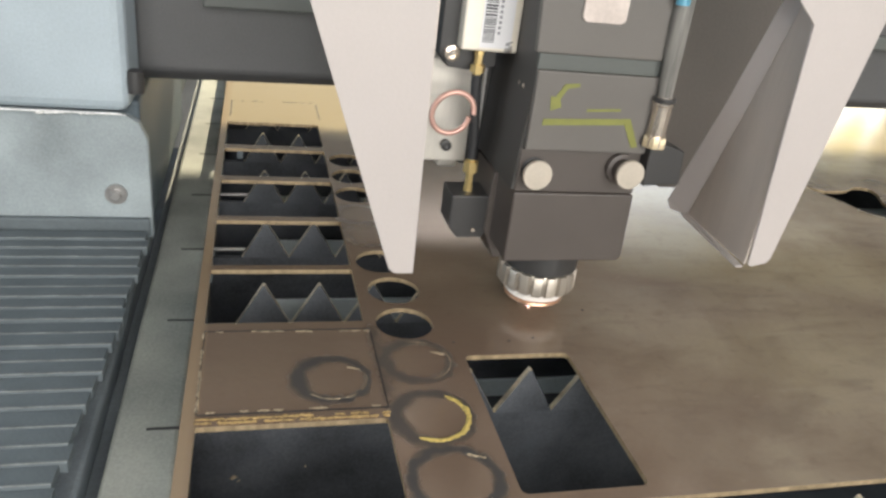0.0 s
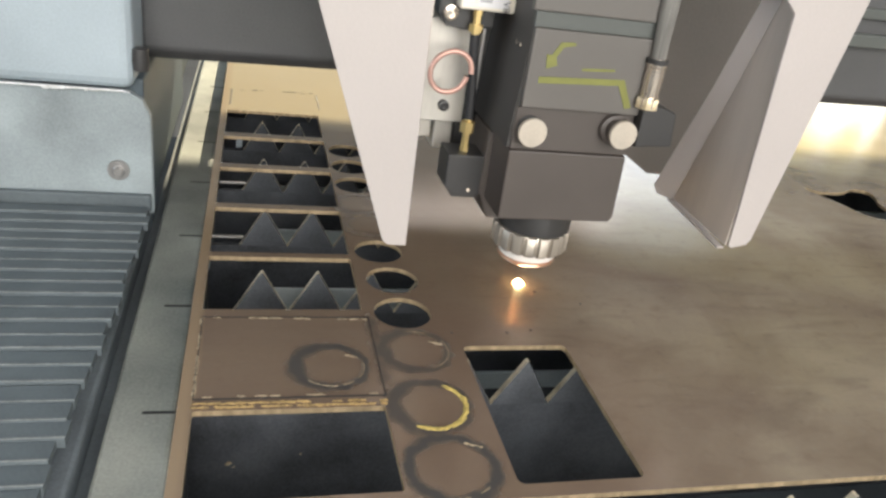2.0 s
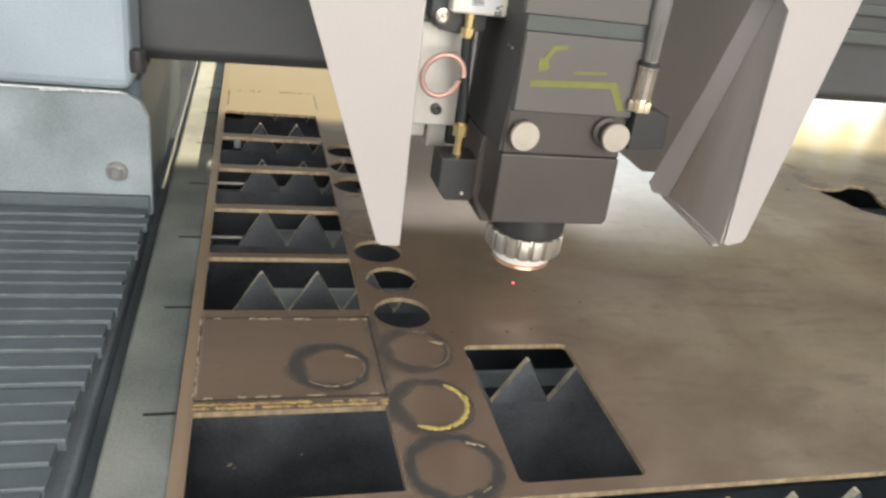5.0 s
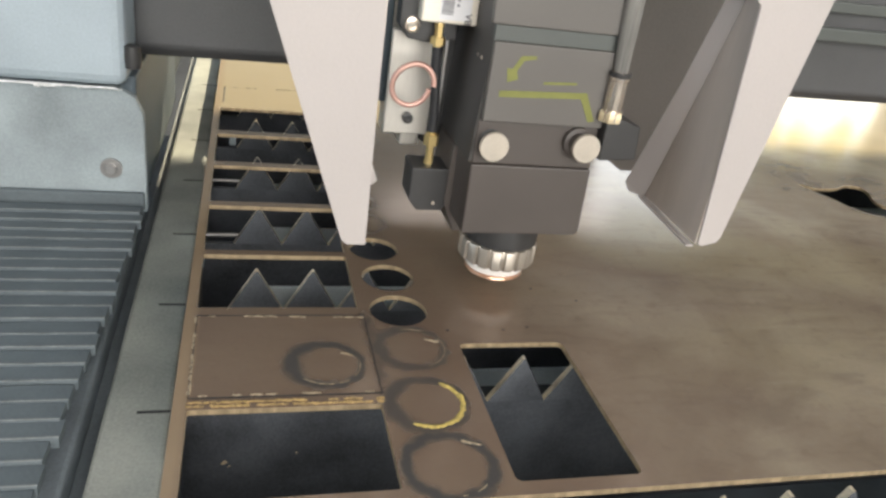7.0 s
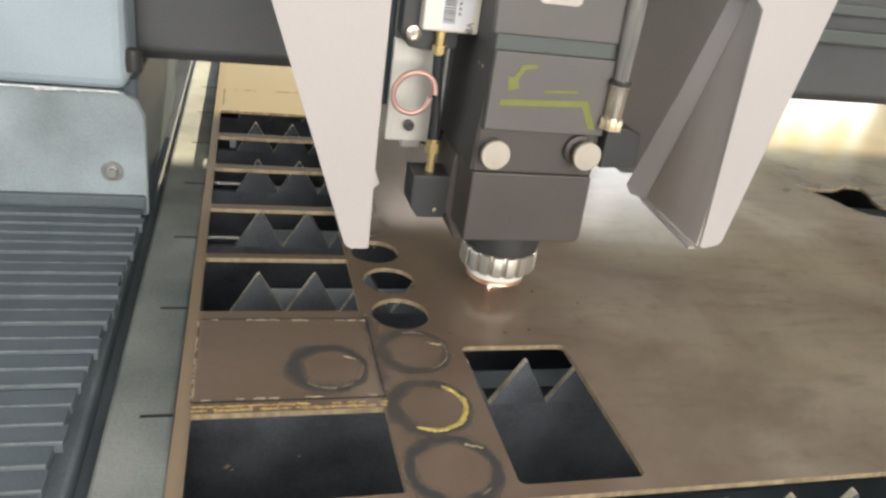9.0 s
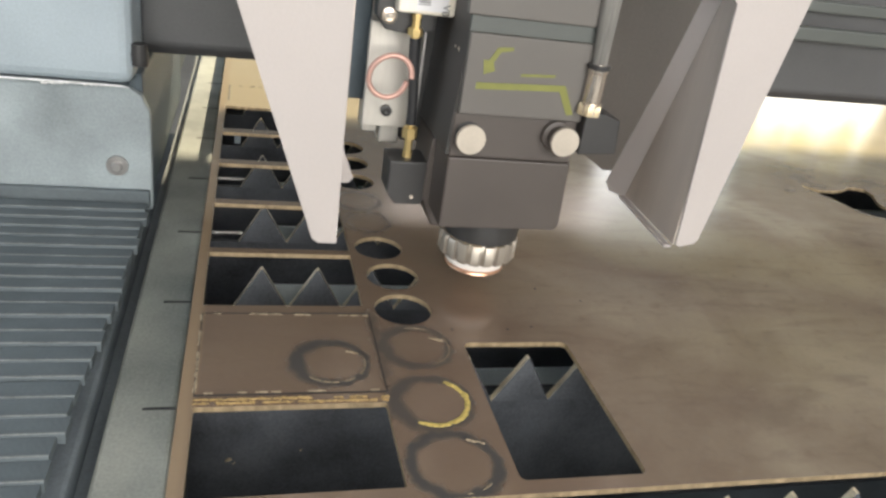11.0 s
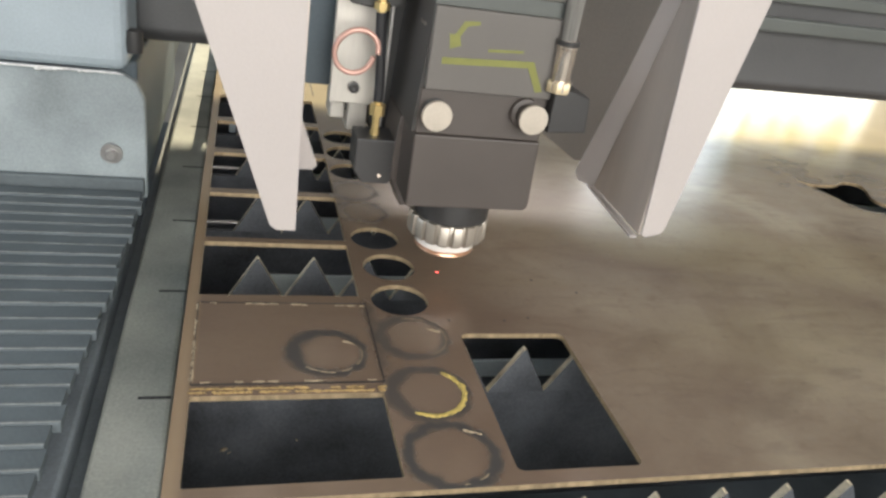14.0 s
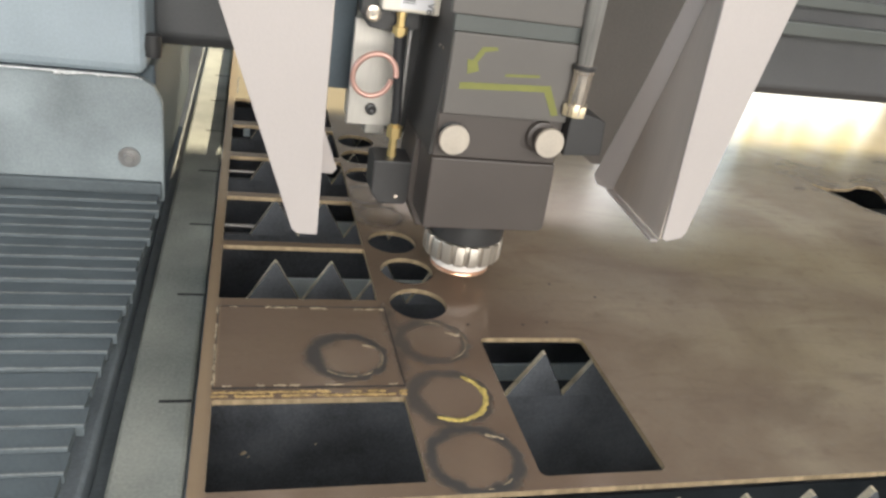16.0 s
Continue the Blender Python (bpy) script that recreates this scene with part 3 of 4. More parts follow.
def laser_bed():
    bed = thing("laser_bed", "sooty laser cutter bed with worn steel side rail", "machine bed")
    part("side_rail", box(-0.0985, -0.052, -0.2, 2.2, -0.075, -0.045, 0.003), FRAME_PAINT, bed, "worn grey steel side rail")
    part("bellows_trough", box(-0.58, -0.1115, -0.2, 0.84, -0.09, -0.0455, 0.003), TROUGH, bed, "dark trough beneath the bellows")
    part("rear_trough", box(-0.58, -0.140, 0.842, 2.2, -0.09, -0.0455, 0.003), TRAY, bed, "dark trough beneath the bellows")
    part("trough_wall", box(-0.1112, -0.0990, -0.2, 2.2, -0.20, -0.066), TROUGH, bed)
    part("inner_wall", box(-0.0515, -0.0465, -0.2, 2.2, -0.42, -0.050), TRAY, bed)
    part("tray", box(-0.30, 1.8, -0.2, 2.2, -0.46, -0.43), TRAY, bed, "dark sooty scrap tray")
    part("front_rail", box(-0.045, 1.75, 0.20, 0.285, -0.16, -0.045, 0.004), TRAY, bed, "dark front rail")
    part("outer_wall", box(1.76, 1.80, -0.2, 2.2, -0.429, -0.02), TRAY, bed)
    part("rear_wall", box(-0.045, 1.755, 2.15, 2.2, -0.429, -0.02), TRAY, bed)
    part("base_frame", box(-0.30, 1.8, -0.2, 2.2, -0.90, -0.4605, 0.01), FRAME_PAINT, bed, "grey welded machine base")
    # pale strips added below the slats stand for light between the teeth
    part("gleam_strip", box(0.17, 1.755, 0.606, 0.610, -0.1345, -0.1142, 0.0008), PALE_GLEAM, bed, "added pale teal strip that stands for light between the slats")
    for y in (0.769, 0.925, 1.077):
        part("gleam_strip", box(0.024, 1.755, y - 0.008, y - 0.004, -0.150, -0.1050, 0.0008), PALE_GLEAM, bed, "added pale strip that stands for light between the slats")
    for y in (0.4708, 0.6236, 0.7705, 0.925, 1.0785, 1.225, 1.3745):
        part("alignment_mark", box(-0.0755, -0.0522, y - 0.0014, y + 0.0014, -0.0452, -0.0446), MARKER, bed, "dark slot in the rail beside a slat")
    for y in (0.769, 0.925, 1.23):
        part("slat_holder", box(-0.046, -0.008, y - 0.0075, y - 0.0030, -0.0425, -0.0400, 0.0005), RAIL_STEEL, bed, "pale slat holder bar")
    part("slat_clip", box(-0.0235, -0.0145, 1.066, 1.0735, -0.046, -0.027, 0.001), GANTRY_PAINT, bed, "pale slat clip")
    for y, _ in SLATS[2:]:
        part("slat_bracket", box(-0.046, -0.0425, y - 0.03, y + 0.03, -0.07, -0.008, 0.0008), GANTRY_PAINT, bed, "pale slat end bracket")
    for i in range(4):
        part("bolt", lathe([(0.0045, 0.0), (0.0045, 0.004), (0.003, 0.0055), (0, 0.0055)], 12), NICKEL, bed, at=pose(-0.02 + 0.06 * i, 0.37, -0.43))
    return bed


laser_bed()


# ---- gantry: end cover, beam, and the bellows that follow it ----
FOLDS = 22


def bellows():
    rnd = random.Random(11)
    folds = []
    me = None
    for k in range(FOLDS):
        y = 0.3345 + 0.0207 * k
        if me is None:
            ob = part("bellows_fold", prism([(-0.0011, -0.0020), (-0.0007, -0.0002), (-0.0003, 0.0), (0.0006, 0.0), (0.0011, -0.0008), (0.0060, -0.0013), (0.0194, -0.0020), (0.0194, -0.0088), (-0.0011, -0.0088)], "x", -0.55, 0.0), BELLOWS)
            me = ob.data
            me.materials.append(RIDGE_HIGHLIGHT)
            for p in me.polygons:
                if all(me.vertices[i].co.z > -0.001 for i in p.vertices):
                    p.material_index = 1
        else:
            ob = new("bellows_fold", me)
        # the pleats run slightly askew of the side rail
        x = min(-0.1060, -0.1195 + 0.045 * (y - 0.36))
        ob.matrix_basis = pose(x, y, -0.020)
        slip = (x + rnd.uniform(-0.003, 0.002), rnd.uniform(-0.0010, 0.0010), rnd.uniform(-0.0012, 0.0006), rnd.uniform(-0.5, 0.5))
        tagged(ob, "dark folded bellows pleat with its ridge highlight painted pale", "bellows fold", "bellows over the side rail")
        folds.append((ob, y, (k + 1) / (FOLDS + 1), slip))
    return folds


def gantry():
    g = thing("gantry", "grey-blue gantry beam with end cover above the sheet", "gantry")
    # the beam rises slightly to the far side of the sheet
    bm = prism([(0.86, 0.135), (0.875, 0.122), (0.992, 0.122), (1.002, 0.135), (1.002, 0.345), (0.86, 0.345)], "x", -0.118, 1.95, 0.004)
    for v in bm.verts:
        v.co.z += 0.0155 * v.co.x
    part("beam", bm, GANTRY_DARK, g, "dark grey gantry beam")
    for z0, z1, d in ((0.205, 0.222, 0.016), (0.240, 0.254, 0.010), (0.300, 0.318, 0.016)):
        bm = box(-0.05, 1.94, 0.858 - d, 0.858, z0, z1, 0.002)
        for v in bm.verts:
            v.co.z += 0.0155 * v.co.x
        part("guide_rail", bm, BAND_GREY, g, "slate grey guide rail")
    part("end_cover", box(-0.75, -0.117, 0.79, 1.05, 0.106, 0.62, 0.012, 3), GANTRY_PAINT, g, "sheet metal cover with haze painted in as pale grey-blue")
    part("worn_edge", box(-0.76, -0.128, 0.7888, 0.792, 0.1045, 0.1062, 0.0006), BARE_EDGE, g, "thin worn edge of the cover")
    rnd = random.Random(5)
    for x0, x1, size in ((-0.2010, -0.1840, 0.0026), (-0.1790, -0.1765, 0.0014), (-0.1640, -0.1520, 0.0017), (-0.1400, -0.1180, 0.0012)):
        bm = bmesh.new()
        for i in range(5):
            m = Matrix.Translation((x0 + (x1 - x0) * (i + rnd.random()) / 5, 0.7900, 0.1052 - size * rnd.uniform(0.1, 0.8))) @ Matrix.Diagonal((size * rnd.uniform(1.0, 1.9), 0.0016, size * rnd.uniform(0.5, 1.0), 1))
            made = bmesh.ops.create_icosphere(bm, subdivisions=1, radius=1, matrix=m)
            for v in made["verts"]:
                v.co += Vector((rnd.uniform(-1, 1), 0, rnd.uniform(-1, 1))) * size * 0.25
        part("paint_chip", bm, BARE_EDGE, g, "bright ragged chip in the paint")
    part("truck", box(-0.70, -0.1120, 0.8160, 1.262, -0.044, 0.1120, 0.004), TRUCK_PAINT, g, "grey-blue truck that carries the beam end")
    part("end_plate", prism([(-0.74, -0.035), (-0.104, -0.035), (-0.104, 0.075), (-0.112, 0.093), (-0.128, 0.103), (-0.74, 0.1055)], "y", 0.802, 0.815, 0.002), END_PLATE, g, "dark grey bellows end plate")
    part("bellows_clamp", box(-0.74, -0.106, 0.794, 0.8015, -0.030, -0.010, 0.002), BELLOWS, g)
    bolt = part("bolt", lathe([(0.011, 0.0), (0.011, -0.003), (0.0055, -0.0032), (0.0055, -0.008), (0.0045, -0.009), (0, -0.009)], 20, "y"), RAIL_STEEL, g, "round washer and bolt", pose(-0.138, 0.802, 0.016))
    part("cable_clip", lathe([(0.008, -0.01), (0.009, 0.0), (0.008, 0.012), (0, 0.012)], 14, "z"), BLACK, g, at=pose(-0.112, 0.80, 0.135))
    return g


FOLD_ROWS = bellows()
GANTRY = gantry()


# ---- carriage with its two side shields ----
def carriage():
    c = thing("head_carriage", "white-shielded carriage that carries the cutting head", "carriage")

    def shield(side):
        s = side
        # front flange: straight inner edge, slanted outer edge, narrow at the foot
        if s > 0:
            front = [(0.1180, 0.1075), (0.1215, 0.1058), (0.1335, 0.1090), (0.1362, 0.1130), (0.1665, 0.310), (0.20, 0.46), (0.02, 0.46), (0.02, 0.365), (0.1095, 0.287)]
            yf = -0.124
        else:
            front = [(-0.142, 0.0965), (-0.155, 0.0965), (-0.1595, 0.1000), (-0.2185, 0.272), (-0.28, 0.46), (-0.147, 0.46), (-0.1440, 0.280)]
            yf = -0.116
        flange = part("shield_flange", prism(front, "y", yf - 0.0018, yf, 0.0005), WHITE_PAINT, c, "white powder-coated tapered flange")
        xi = 0.1165 if s > 0 else -0.1425
        side_outline = [(yf + 0.001, 0.1065), (-0.035, 0.1095), (-0.0725, 0.215), (-0.110, 0.330), (-0.112, 0.46), (yf + 0.001, 0.46)]
        part("shield_side", prism(side_outline, "x", xi, xi + 0.0016 * s, 0.0004), BRUSHED, c, "white bent side plate")
        # rear lip, folded inwards, with a rounded foot
        bm = bmesh.new()
        rear = [(-0.0352, 0.1085), (-0.0368, 0.1150), (-0.0730, 0.215), (-0.1105, 0.330), (-0.1125, 0.46)]
        wide = [0.016, 0.0230, 0.0165, 0.012, 0.011]
        for d in (0.0, 0.0016):
            row = [(bm.verts.new((xi - 0.0004 * s + d * s, y, z)), bm.verts.new((xi - min(0.010 if s > 0 else 0.002, w * 0.5) * s + d * s, y + w, z - 0.001))) for (y, z), w in zip(rear, wide)]
            for u, v in zip(row, row[1:]):
                bm.faces.new((u[0], u[1], v[1], v[0]))
        part("shield_lip", bm, WHITE_PAINT, c, "white folded rear lip")
        if s > 0:
            part("shield_foot", prism([(-0.122, 0.1035), (-0.035, 0.1085), (-0.035, 0.1098), (-0.122, 0.1049)], "x", xi - 0.006 * s, xi, 0), WHITE_PAINT, c)
    shield(1)
    shield(-1)
    # rounded foot of the second shield plate
    part("rear_tab", prism([(-0.140, 0.104), (-0.124, 0.104), (-0.1205, 0.108), (-0.1365, 0.150), (-0.140, 0.150)], "y", -0.022, -0.0203), WHITE_PAINT, c, "white rounded sheet tab")
    part("back_plate", prism([(-0.03, 0.128), (0.094, 0.128), (0.135, 0.101), (0.19, 0.101), (0.218, 0.20), (0.218, 0.46), (-0.03, 0.46)], "y", 0.050, 0.058, 0.001), BACK_PLATE, c, "dark brown-grey back plate")
    part("slide_cover", box(-0.132, -0.1055, 0.060, 0.085, 0.151, 0.46, 0.001), TRUCK_PAINT, c, "dark blue-grey slide cover")
    part("guide_block", box(-0.105, -0.0915, 0.060, 0.09, 0.122, 0.46, 0.0015), SILVER, c, "bright aluminium guide block")
    part("guide_strip", box(-0.0895, -0.072, 0.056, 0.085, 0.1135, 0.46, 0.0015), SILVER, c, "bright aluminium guide strip")
    part("guide_slot", box(-0.0925, -0.089, 0.066, 0.088, 0.128, 0.46), BLACK, c)
    part("slide_mount", box(-0.060, 0.060, 0.0955, 0.240, 0.200, 0.400, 0.002), BLACK, c)
    part("slide_body", box(-0.070, 0.065, 0.058, 0.095, 0.116, 0.46, 0.002), BLACK, c)
    # a bent bracket ties the shields to the back plate above
    part("top_bracket", box(-0.20, 0.19, -0.12, 0.05, 0.462, 0.468, 0.001), WHITE_PAINT, c)
    return c


CARRIAGE = carriage()


# ---- cutting head; the beam axis is the local z axis, z = 0 on the sheet ----
def cutting_head():
    h = thing("laser_torch", "dark grey laser cutting torch with fluted steel lock ring", "laser torch")
    part("lower_housing", prism([(-0.051, 0.0710), (0.0500, 0.0718), (0.0535, 0.0760), (0.0517, 0.132), (-0.0515, 0.132)], "y", -0.050, 0.03, 0.0014), DARK_GREY, h, "dark grey anodised lower housing")
    part("middle_housing", box(-0.0512, 0.0508, -0.0490, 0.03, 0.1327, 0.168, 0.0012), DARK_GREY, h, "dark grey anodised middle housing")
    body = part("front_panel", prism([(-0.0495, 0.1685), (0.0508, 0.1685), (0.0505, 0.2295), (-0.0495, 0.2295)], "y", -0.0535, -0.0472, 0.0012), MID_GREY, h, "lighter grey panel with lime print")
    part("recess_band", box(-0.0500, 0.049, -0.0515, -0.0472, 0.2298, 0.2415, 0.0005), BAND_GREY, h, "slate grey recessed band")
    top = part("upper_panel", prism([(-0.0535, 0.2418), (0.0470, 0.2418), (0.0445, 0.36), (-0.0595, 0.36)], "y", -0.0540, -0.0472, 0.0012), MID_GREY, h, "grey upper housing panel")
    part("badge_window", prism(rounded(-0.0245, 0.0095, 0.266, 0.290, 0.005, 4), "y", -0.0565, -0.0538, 0.0006), GAUGE, top, "milky translucent window")
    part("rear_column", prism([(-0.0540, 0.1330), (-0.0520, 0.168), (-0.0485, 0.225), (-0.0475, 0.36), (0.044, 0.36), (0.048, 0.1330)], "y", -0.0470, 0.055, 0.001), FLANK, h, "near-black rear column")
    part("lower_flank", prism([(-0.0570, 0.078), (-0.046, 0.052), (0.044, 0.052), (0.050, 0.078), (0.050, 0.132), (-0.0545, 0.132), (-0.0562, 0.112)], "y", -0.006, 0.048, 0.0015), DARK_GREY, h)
    # lime print: plain shapes
    def print_shape(pts):
        part("print_mark", prism(pts, "y", -0.0540, -0.0533), LIME, body, "lime green printed mark")
    print_shape([(-0.0400, 0.1885), (0.0275, 0.1915), (0.0370, 0.1735), (0.0425, 0.1745), (0.0315, 0.1965), (-0.0400, 0.1935)])
    print_shape([(-0.006, 0.2005), (0.0215, 0.2020), (0.0215, 0.2040), (-0.006, 0.2025)])
    print_shape([(-0.0355, 0.2000), (-0.0270, 0.2030), (-0.0290, 0.2090), (-0.0245, 0.2170), (-0.0150, 0.2190), (-0.0155, 0.2215), (-0.0270, 0.2205), (-0.0330, 0.2105), (-0.0370, 0.2110)])
    # knobs
    for x, z, d, c, wide in ((-0.0388, 0.1505, 0.0090, 0.0, 0.0100), (0.0365, 0.1547, 0.0050, -0.0030, 0.0122)):
        k = part("knob", lathe([(0.0105, -0.0660), (0.0116, -0.0664), (0.0118, -0.0695), (0.0112, -0.0702), (0.0, -0.0704)], 36, "y"), KNOB_STEEL, h, "turned bare steel knob", pose(x, d, z))
        part("collar", lathe([(wide, -0.052), (wide, -0.0585), (wide - 0.0012, -0.0592), (0.0085, -0.0594), (0.0085, -0.0661), (0, -0.0661)], 32, "y", (c, 0, 0.001)), DARK_GREY if c else BLACK, k, "dark collar behind the knob")
    # screws on the flank
    for x, y, z in ((-0.0484, -0.026, 0.2110), (-0.0484, -0.015, 0.2110), (-0.0486, -0.043, 0.180)):
        part("screw", lathe([(0.0018, 0.0), (0.0018, -0.0012), (0.0, -0.0012)], 10, "x"), NICKEL, h, "small bright screw", pose(x, y, z))
    # neck, fluted ring, ceramic, nozzle
    part("neck", lathe([(0.033, 0.046), (0.0335, 0.060), (0.031, 0.075), (0.0, 0.075)], 48), BLACK, h, "black neck", pose(0.003, 0, 0))

    def flutes(a, r, z):
        if r < 0.0335:
            return 1.0
        w = (a * 18 / (2 * math.pi)) % 1.0
        return 0.925 if w < 0.28 else 1.0
    part("lock_ring", lathe([(0.030, 0.0465), (0.0345, 0.0465), (0.0355, 0.0450), (0.0355, 0.0295), (0.0340, 0.0275), (0.0265, 0.0268)], 180, wave=flutes, closed=False), STEEL, h, "fluted bright steel lock ring", pose(0.0015, 0, -0.0015))
    part("ceramic_ring", lathe([(0.0268, 0.0275), (0.0272, 0.0255), (0.0268, 0.0188), (0.0240, 0.0172)], 56, closed=False), CERAMIC, h, "white ceramic ring", pose(0.0015, 0, -0.0015))
    part("nozzle_flange", lathe([(0.0230, 0.0178), (0.0264, 0.0169), (0.0270, 0.0152), (0.0252, 0.0136), (0.0110, 0.0128)], 56, closed=False), COPPER, h, "copper nozzle flange", pose(0.0015, 0, -0.0015))
    part("nozzle", lathe([(0.0145, 0.0134), (0.0115, 0.0110), (0.0045, 0.0038), (0.0014, 0.0030), (0.0014, 0.0100)], 32, closed=False), COPPER, h, "conical copper nozzle", pose(0.0, 0, -0.0010))
    # height sensor block, connectors and cable
    blk = part("sensor_block", prism([(-0.088, 0.080), (-0.0805, 0.0705), (-0.058, 0.0705), (-0.055, 0.0755), (-0.055, 0.109), (-0.088, 0.109)], "y", -0.004, 0.030, 0.001), BLACK, h, "black sensor connector block")
    part("screw", lathe([(0.0018, -0.004), (0.0018, -0.0052), (0, -0.0052)], 10, "y"), NICKEL, blk, "", pose(-0.0665, 0, 0.078))

    def connector(x, y, z, f, nut):
        part("connector", lathe([(0.0040, 0.0), (0.0040, f * 0.008), (0.0034, f * 0.0085), (0.0034, f * 0.020), (nut, f * 0.0205), (nut, f * 0.0300), (0.0036, f * 0.0305), (0.0036, f * 0.036), (0, f * 0.036)], 6), GOLD, h, "gold-plated cable connector", pose(x, y, z))
    connector(-0.0715, 0.010, 0.1055, 1.0, 0.0064)
    connector(-0.0770, 0.010, 0.2290, -0.60, 0.0060)
    part("signal_cable", tube([(-0.0715, 0.010, 0.138), (-0.0718, 0.010, 0.150), (-0.073, 0.011, 0.168), (-0.0745, 0.011, 0.184), (-0.0762, 0.010, 0.196), (-0.0770, 0.010, 0.2090)], 0.0042), RUBBER, h, "black signal cable")
    loop = []
    for i in range(31):
        a = radians(-8 + 352 * i / 30)
        loop.append((-0.0942 + (0.0172 - 0.0030 * (i / 30) ** 4) * math.cos(a), 0.004 + 0.003 * math.sin(a * 0.5), 0.1775 + 0.0170 * math.sin(a) + 0.0025 * math.cos(a)))
    part("wire_loop", tube(loop, 0.0023, 8), WIRE_PINK, h, "pinkish copper wire loop")
    # amplifier case with its label
    case = part("amplifier_case", box(-0.0940, -0.0482, 0.004, 0.030, 0.2285, 0.36, 0.0018), CREAM, h, "cream metal amplifier case")
    part("label_sticker", box(-0.0800, -0.0545, 0.0032, 0.0042, 0.2315, 0.358, 0.0), LABEL, case, "white bar-code sticker")
    rnd = random.Random(8)
    z = 0.2360
    while z < 0.350:
        w = rnd.choice((0.0006, 0.0010, 0.0016))
        part("printed_bar", box(-0.0785, -0.0690, 0.0028, 0.0034, z, z + w), INK, case)
        z += w + rnd.choice((0.0007, 0.0011))
    z = 0.2425
    while z < 0.35:
        part("printed_bar", box(-0.0668, -0.0646, 0.0028, 0.0034, z, z + 0.0022), GREY_INK, case)
        z += 0.0040
    fc = bpy.data.curves.new("lettering", "FONT")
    fc.body, fc.size, fc.extrude, fc.align_x = "V8", 0.0082, 0.0002, "CENTER"
    tmp = new("lettering", fc)
    me = bpy.data.meshes.new_from_object(tmp)
    bpy.data.objects.remove(tmp)
    me.materials.append(INK)
    lett = new("lettering", me)
    lett.parent = case
    lett.matrix_basis = pose(-0.0590, 0.0028, 0.2335, 90, 90, 0)
    # bracket behind the case
    br = part("case_bracket", prism([(-0.108, 0.222), (-0.100, 0.212), (-0.082, 0.210), (-0.060, 0.214), (-0.060, 0.36), (-0.108, 0.36)], "y", 0.018, 0.036, 0.001), BLACK, h, "black case bracket")
    part("bolt", lathe([(0.0062, 0.019), (0.0062, 0.012), (0.0038, 0.0112), (0.0034, 0.0145), (0.0, 0.0145)], 18, "y"), NICKEL, br, "bright socket bolt", pose(-0.0985, 0, 0.2235))
    mp = part("mounting_plate", prism([(-0.109, 0.126), (-0.070, 0.126), (-0.070, 0.215), (-0.109, 0.215)], "y", 0.036, 0.042, 0.001), SILVER, h, "bright aluminium mounting plate")
    part("bolt", lathe([(0.0046, 0.036), (0.0046, 0.030), (0.0028, 0.0295), (0, 0.0315)], 16, "y"), BLACK, mp, "black socket bolt", pose(-0.0895, 0, 0.1415))
    part("edge_strip", box(-0.0668, -0.0645, 0.022, 0.030, 0.112, 0.216, 0.0004), RAIL_STEEL, h, "thin grey metal edge beside the cable")
    # gas inlet
    gb = part("gas_block", prism([(0.0515, 0.1440), (0.0840, 0.1460), (0.0815, 0.1740), (0.066, 0.1785), (0.0515, 0.1770)], "y", -0.060, -0.012, 0.0012), BLACK, h, "black gas inlet block")
    part("gas_fitting", lathe([(0.0076, 0.0), (0.0086, 0.001), (0.0086, 0.0085), (0.0070, 0.009), (0.0074, 0.0100), (0.0074, 0.0325), (0.0082, 0.0335), (0.0082, 0.0360), (0.0068, 0.0365), (0.0068, 0.0395), (0, 0.0395)], 20), NICKEL, gb, "nickel push-in gas fitting", pose(0.0535, -0.0580, 0.1770))
    part("release_ring", lathe([(0.0, 0.0), (0.0084, 0.0), (0.0088, 0.0008), (0.0088, 0.0030), (0.0080, 0.0038), (0.0, 0.0038)], 20), BLACK, gb, "black release ring", pose(0.0535, -0.0580, 0.2125))
    part("fitting_nut", lathe([(0.0, 0.0), (0.0094, 0.0), (0.0098, 0.001), (0.0098, 0.0078), (0.0090, 0.0088), (0.0, 0.0088)], 6), PALE_BRASS, gb, "pale brass hexagon nut", pose(0.0535, -0.0580, 0.1769))
    part("gas_tube", tube([(0.0535, -0.0578, 0.214), (0.0530, -0.0565, 0.235), (0.0525, -0.055, 0.27), (0.0530, -0.053, 0.36)], [0.0056, 0.0066, 0.0080, 0.0086], 14), TUBE, gb, "clear grey gas tube")
    part("blue_hose", tube([(0.0478, -0.0610, 0.284), (0.0478, -0.0600, 0.31), (0.0478, -0.059, 0.362)], 0.0052, 12), BLUE_TUBE, gb, "blue hose end")
    return h


HEAD = cutting_head()


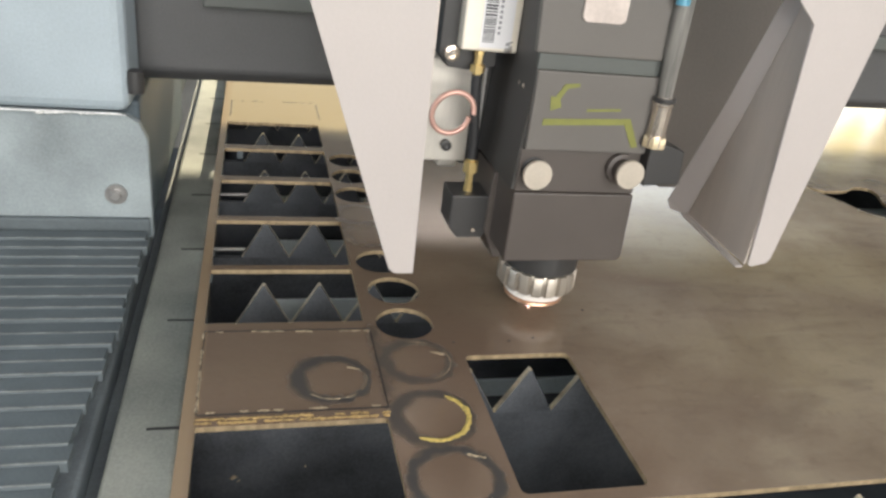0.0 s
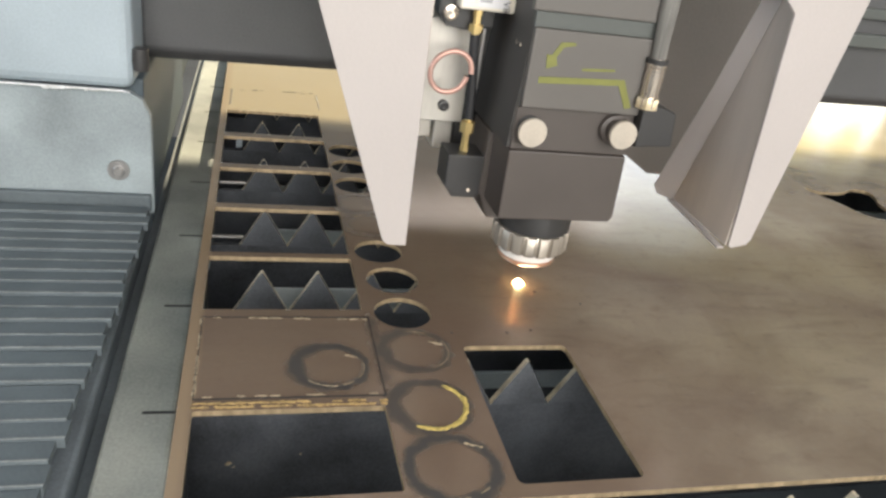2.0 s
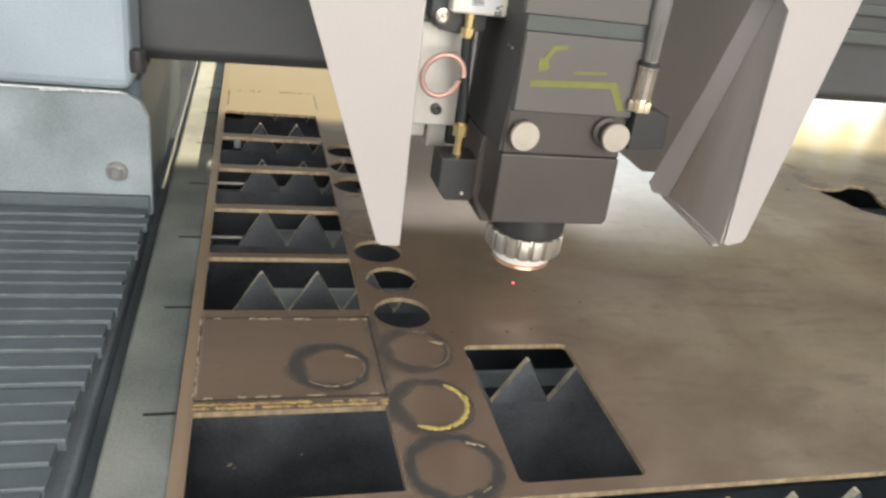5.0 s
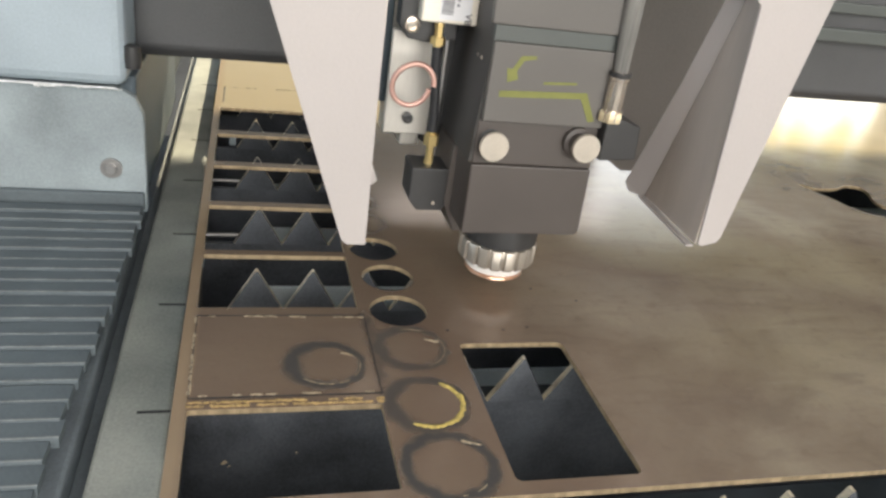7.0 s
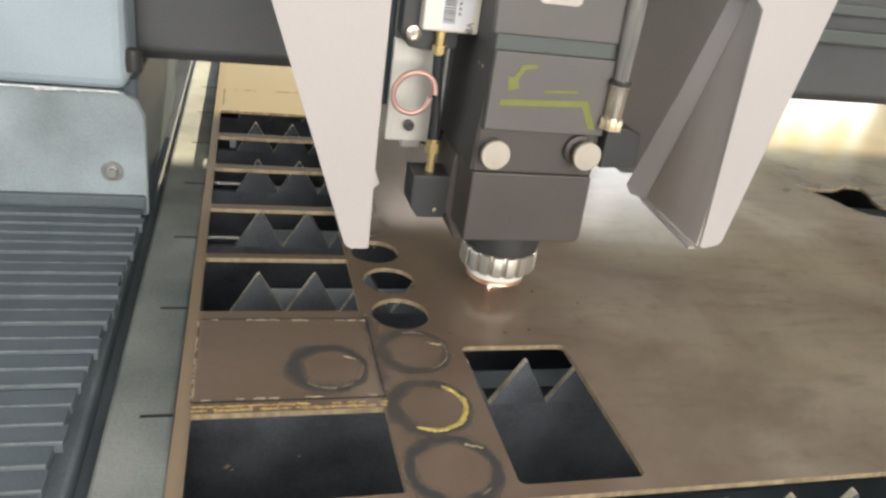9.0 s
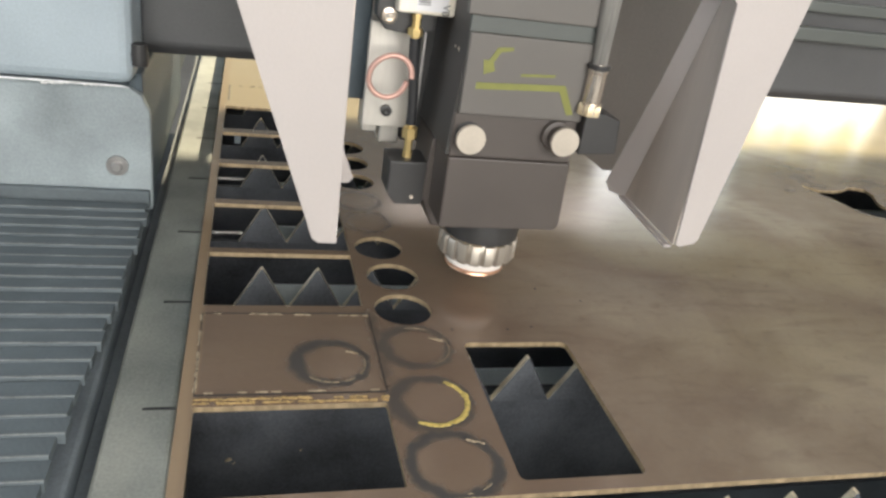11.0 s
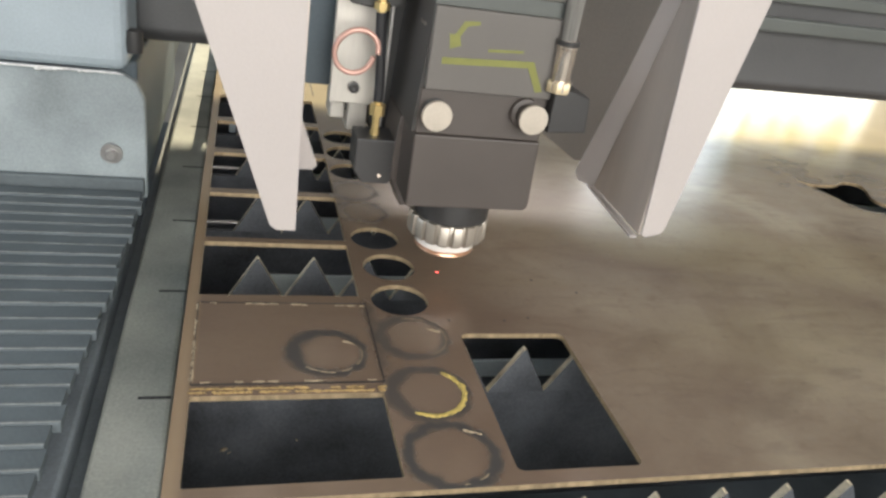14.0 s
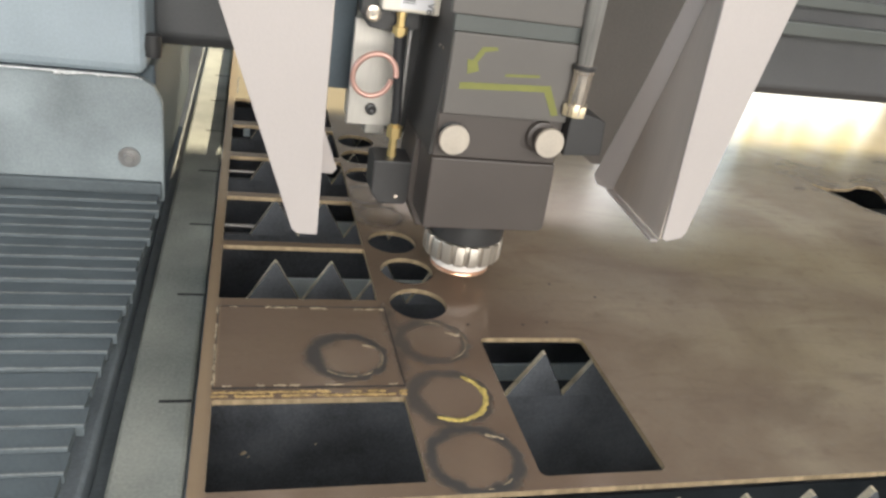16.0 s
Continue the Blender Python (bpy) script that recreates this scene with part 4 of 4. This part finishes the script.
# ---- light at the cut ----
def sparks():
    big = thing("pierce_flame", "white-hot pierce flame with orange glow on the sheet", "flame")
    bm = bmesh.new()
    bmesh.ops.create_icosphere(bm, subdivisions=3, radius=0.0036)
    for v in bm.verts:
        v.co.z = v.co.z * 0.9 + 0.0012
    part("flame_core", smooth(bm, 180), FIRE, big, "white-hot core")
    part("flame_root", lathe([(0.0058, 0.0003), (0.0048, 0.0007), (0.0, 0.0008)], 20), EMBER, big, "orange glow on the sheet")
    small = thing("cutting_spark", "small bright spark under the nozzle", "spark")
    bm = bmesh.new()
    bmesh.ops.create_icosphere(bm, subdivisions=2, radius=0.0014)
    part("spark_core", smooth(bm, 180), ARC, small)
    dot = part("pilot_dot", lathe([(0.0012, 0.0), (0.0010, 0.0003), (0.0, 0.0004)], 12), PILOT)
    tagged(dot, "tiny red pilot laser dot on the sheet", "laser dot")
    return big, small, dot


FLAME, SPARK, DOT = sparks()


# ---- what moves ----
AXIS = [(0, 0.2513, 0.5690), (0.55, 0.2513, 0.5680), (0.92, 0.2500, 0.5937), (2.5, 0.2503, 0.5940), (4.9, 0.2507, 0.5936), (5.25, 0.2229, 0.5890), (9.18, 0.2234, 0.5890),
        (9.6, 0.1984, 0.5878), (13.55, 0.1984, 0.5883), (13.92, 0.1717, 0.5894), (16, 0.1716, 0.5894)]
LIFT = [(0, 0), (0.55, 0), (0.72, 0.008), (0.9, 0.019), (1.0, 0.0168), (1.1, 0.008), (1.2, 0.012), (1.32, 0.019), (1.6, 0.0189), (2.15, 0.0188), (2.5, 0.0098), (2.8, 0.0010),
        (3.0, -0.0004), (4.85, -0.0002), (5.0, 0.015), (5.15, 0.019), (5.35, 0.009), (5.55, 0.019), (6.25, 0.0185), (6.5, 0.0140), (7.0, 0.0043), (7.3, 0.0006), (9.05, 0.0004),
        (9.2, 0.0187), (9.45, 0.019), (9.62, 0.009), (9.8, 0.019), (10.5, 0.0188), (10.8, 0.0130), (11.3, 0.0040), (11.5, 0.0016), (13.3, 0.0011), (13.5, 0.0197), (13.95, 0.0188),
        (14.08, 0.016), (14.2, 0.0195), (14.5, 0.0202), (14.85, 0.0185), (15.0, 0.0169), (15.5, 0.0078), (15.75, 0.0025), (16, 0.0016)]
PIERCE = [(1.55, 2.56), (5.80, 6.76), (10.05, 10.98), (14.33, 15.42)]
PILOT_ON = [(0.6, 1.5), (2.62, 2.85), (4.92, 5.74), (6.80, 6.95), (9.1, 10.0), (11.05, 11.4), (13.4, 14.28)]
CUT = [(-1, 0.56), (4.0, 4.86), (8.1, 9.06), (12.3, 13.36)]


def between(rows, t):
    if t <= rows[0][0]:
        return rows[0][1:]
    for a, b in zip(rows, rows[1:]):
        if t <= b[0]:
            u = (t - a[0]) / (b[0] - a[0])
            u = u * u * (3 - 2 * u)
            return tuple(p + (q - p) * u for p, q in zip(a[1:], b[1:]))
    return rows[-1][1:]


def motions():
    times = sorted({r[0] for r in AXIS} | {r[0] for r in LIFT})
    walk(CARRIAGE, [(t, pose(x, y, 0)) for t, x, y in AXIS])
    walk(HEAD, [(t, pose(*between(AXIS, t), between(LIFT, t)[0])) for t in times])
    gy = [(t, y - 0.5937) for t, _, y in AXIS if t < 1] + [(16, 0.0)]
    walk(GANTRY, [(t, pose(0, d, 0)) for t, d in gy])
    for ob, y, k, (sx, sy, sz, turn) in FOLD_ROWS:
        walk(ob, [(t, pose(sx, y + sy + d * k, -0.020 + sz, 0, 0, turn * 0.3)) for t, d in gy])

    def lit(ob, spans, low, sink=0.0):
        # while dark, the flame waits inside the hollow nozzle; a pierce flame sinks into its hole
        marks = set(times)
        for a, b in spans:
            marks |= {a - 0.04, a, a + 0.35, b, b + 0.04}
        rows = []
        for t in sorted(m for m in marks if 0 <= m <= 16):
            x, y = between(AXIS, t)
            on = [max(0.0, (t - a - 0.35) / (b - a - 0.35)) for a, b in spans if a <= t <= b]
            rows.append((t, pose(x, y, low - sink * on[0] if on else 0.060 + between(LIFT, t)[0])))
        walk(ob, rows)
    lit(FLAME, PIERCE, 0.0, 0.0034)
    lit(SPARK, CUT, 0.0012)
    lit(DOT, PILOT_ON, 0.0003)


motions()
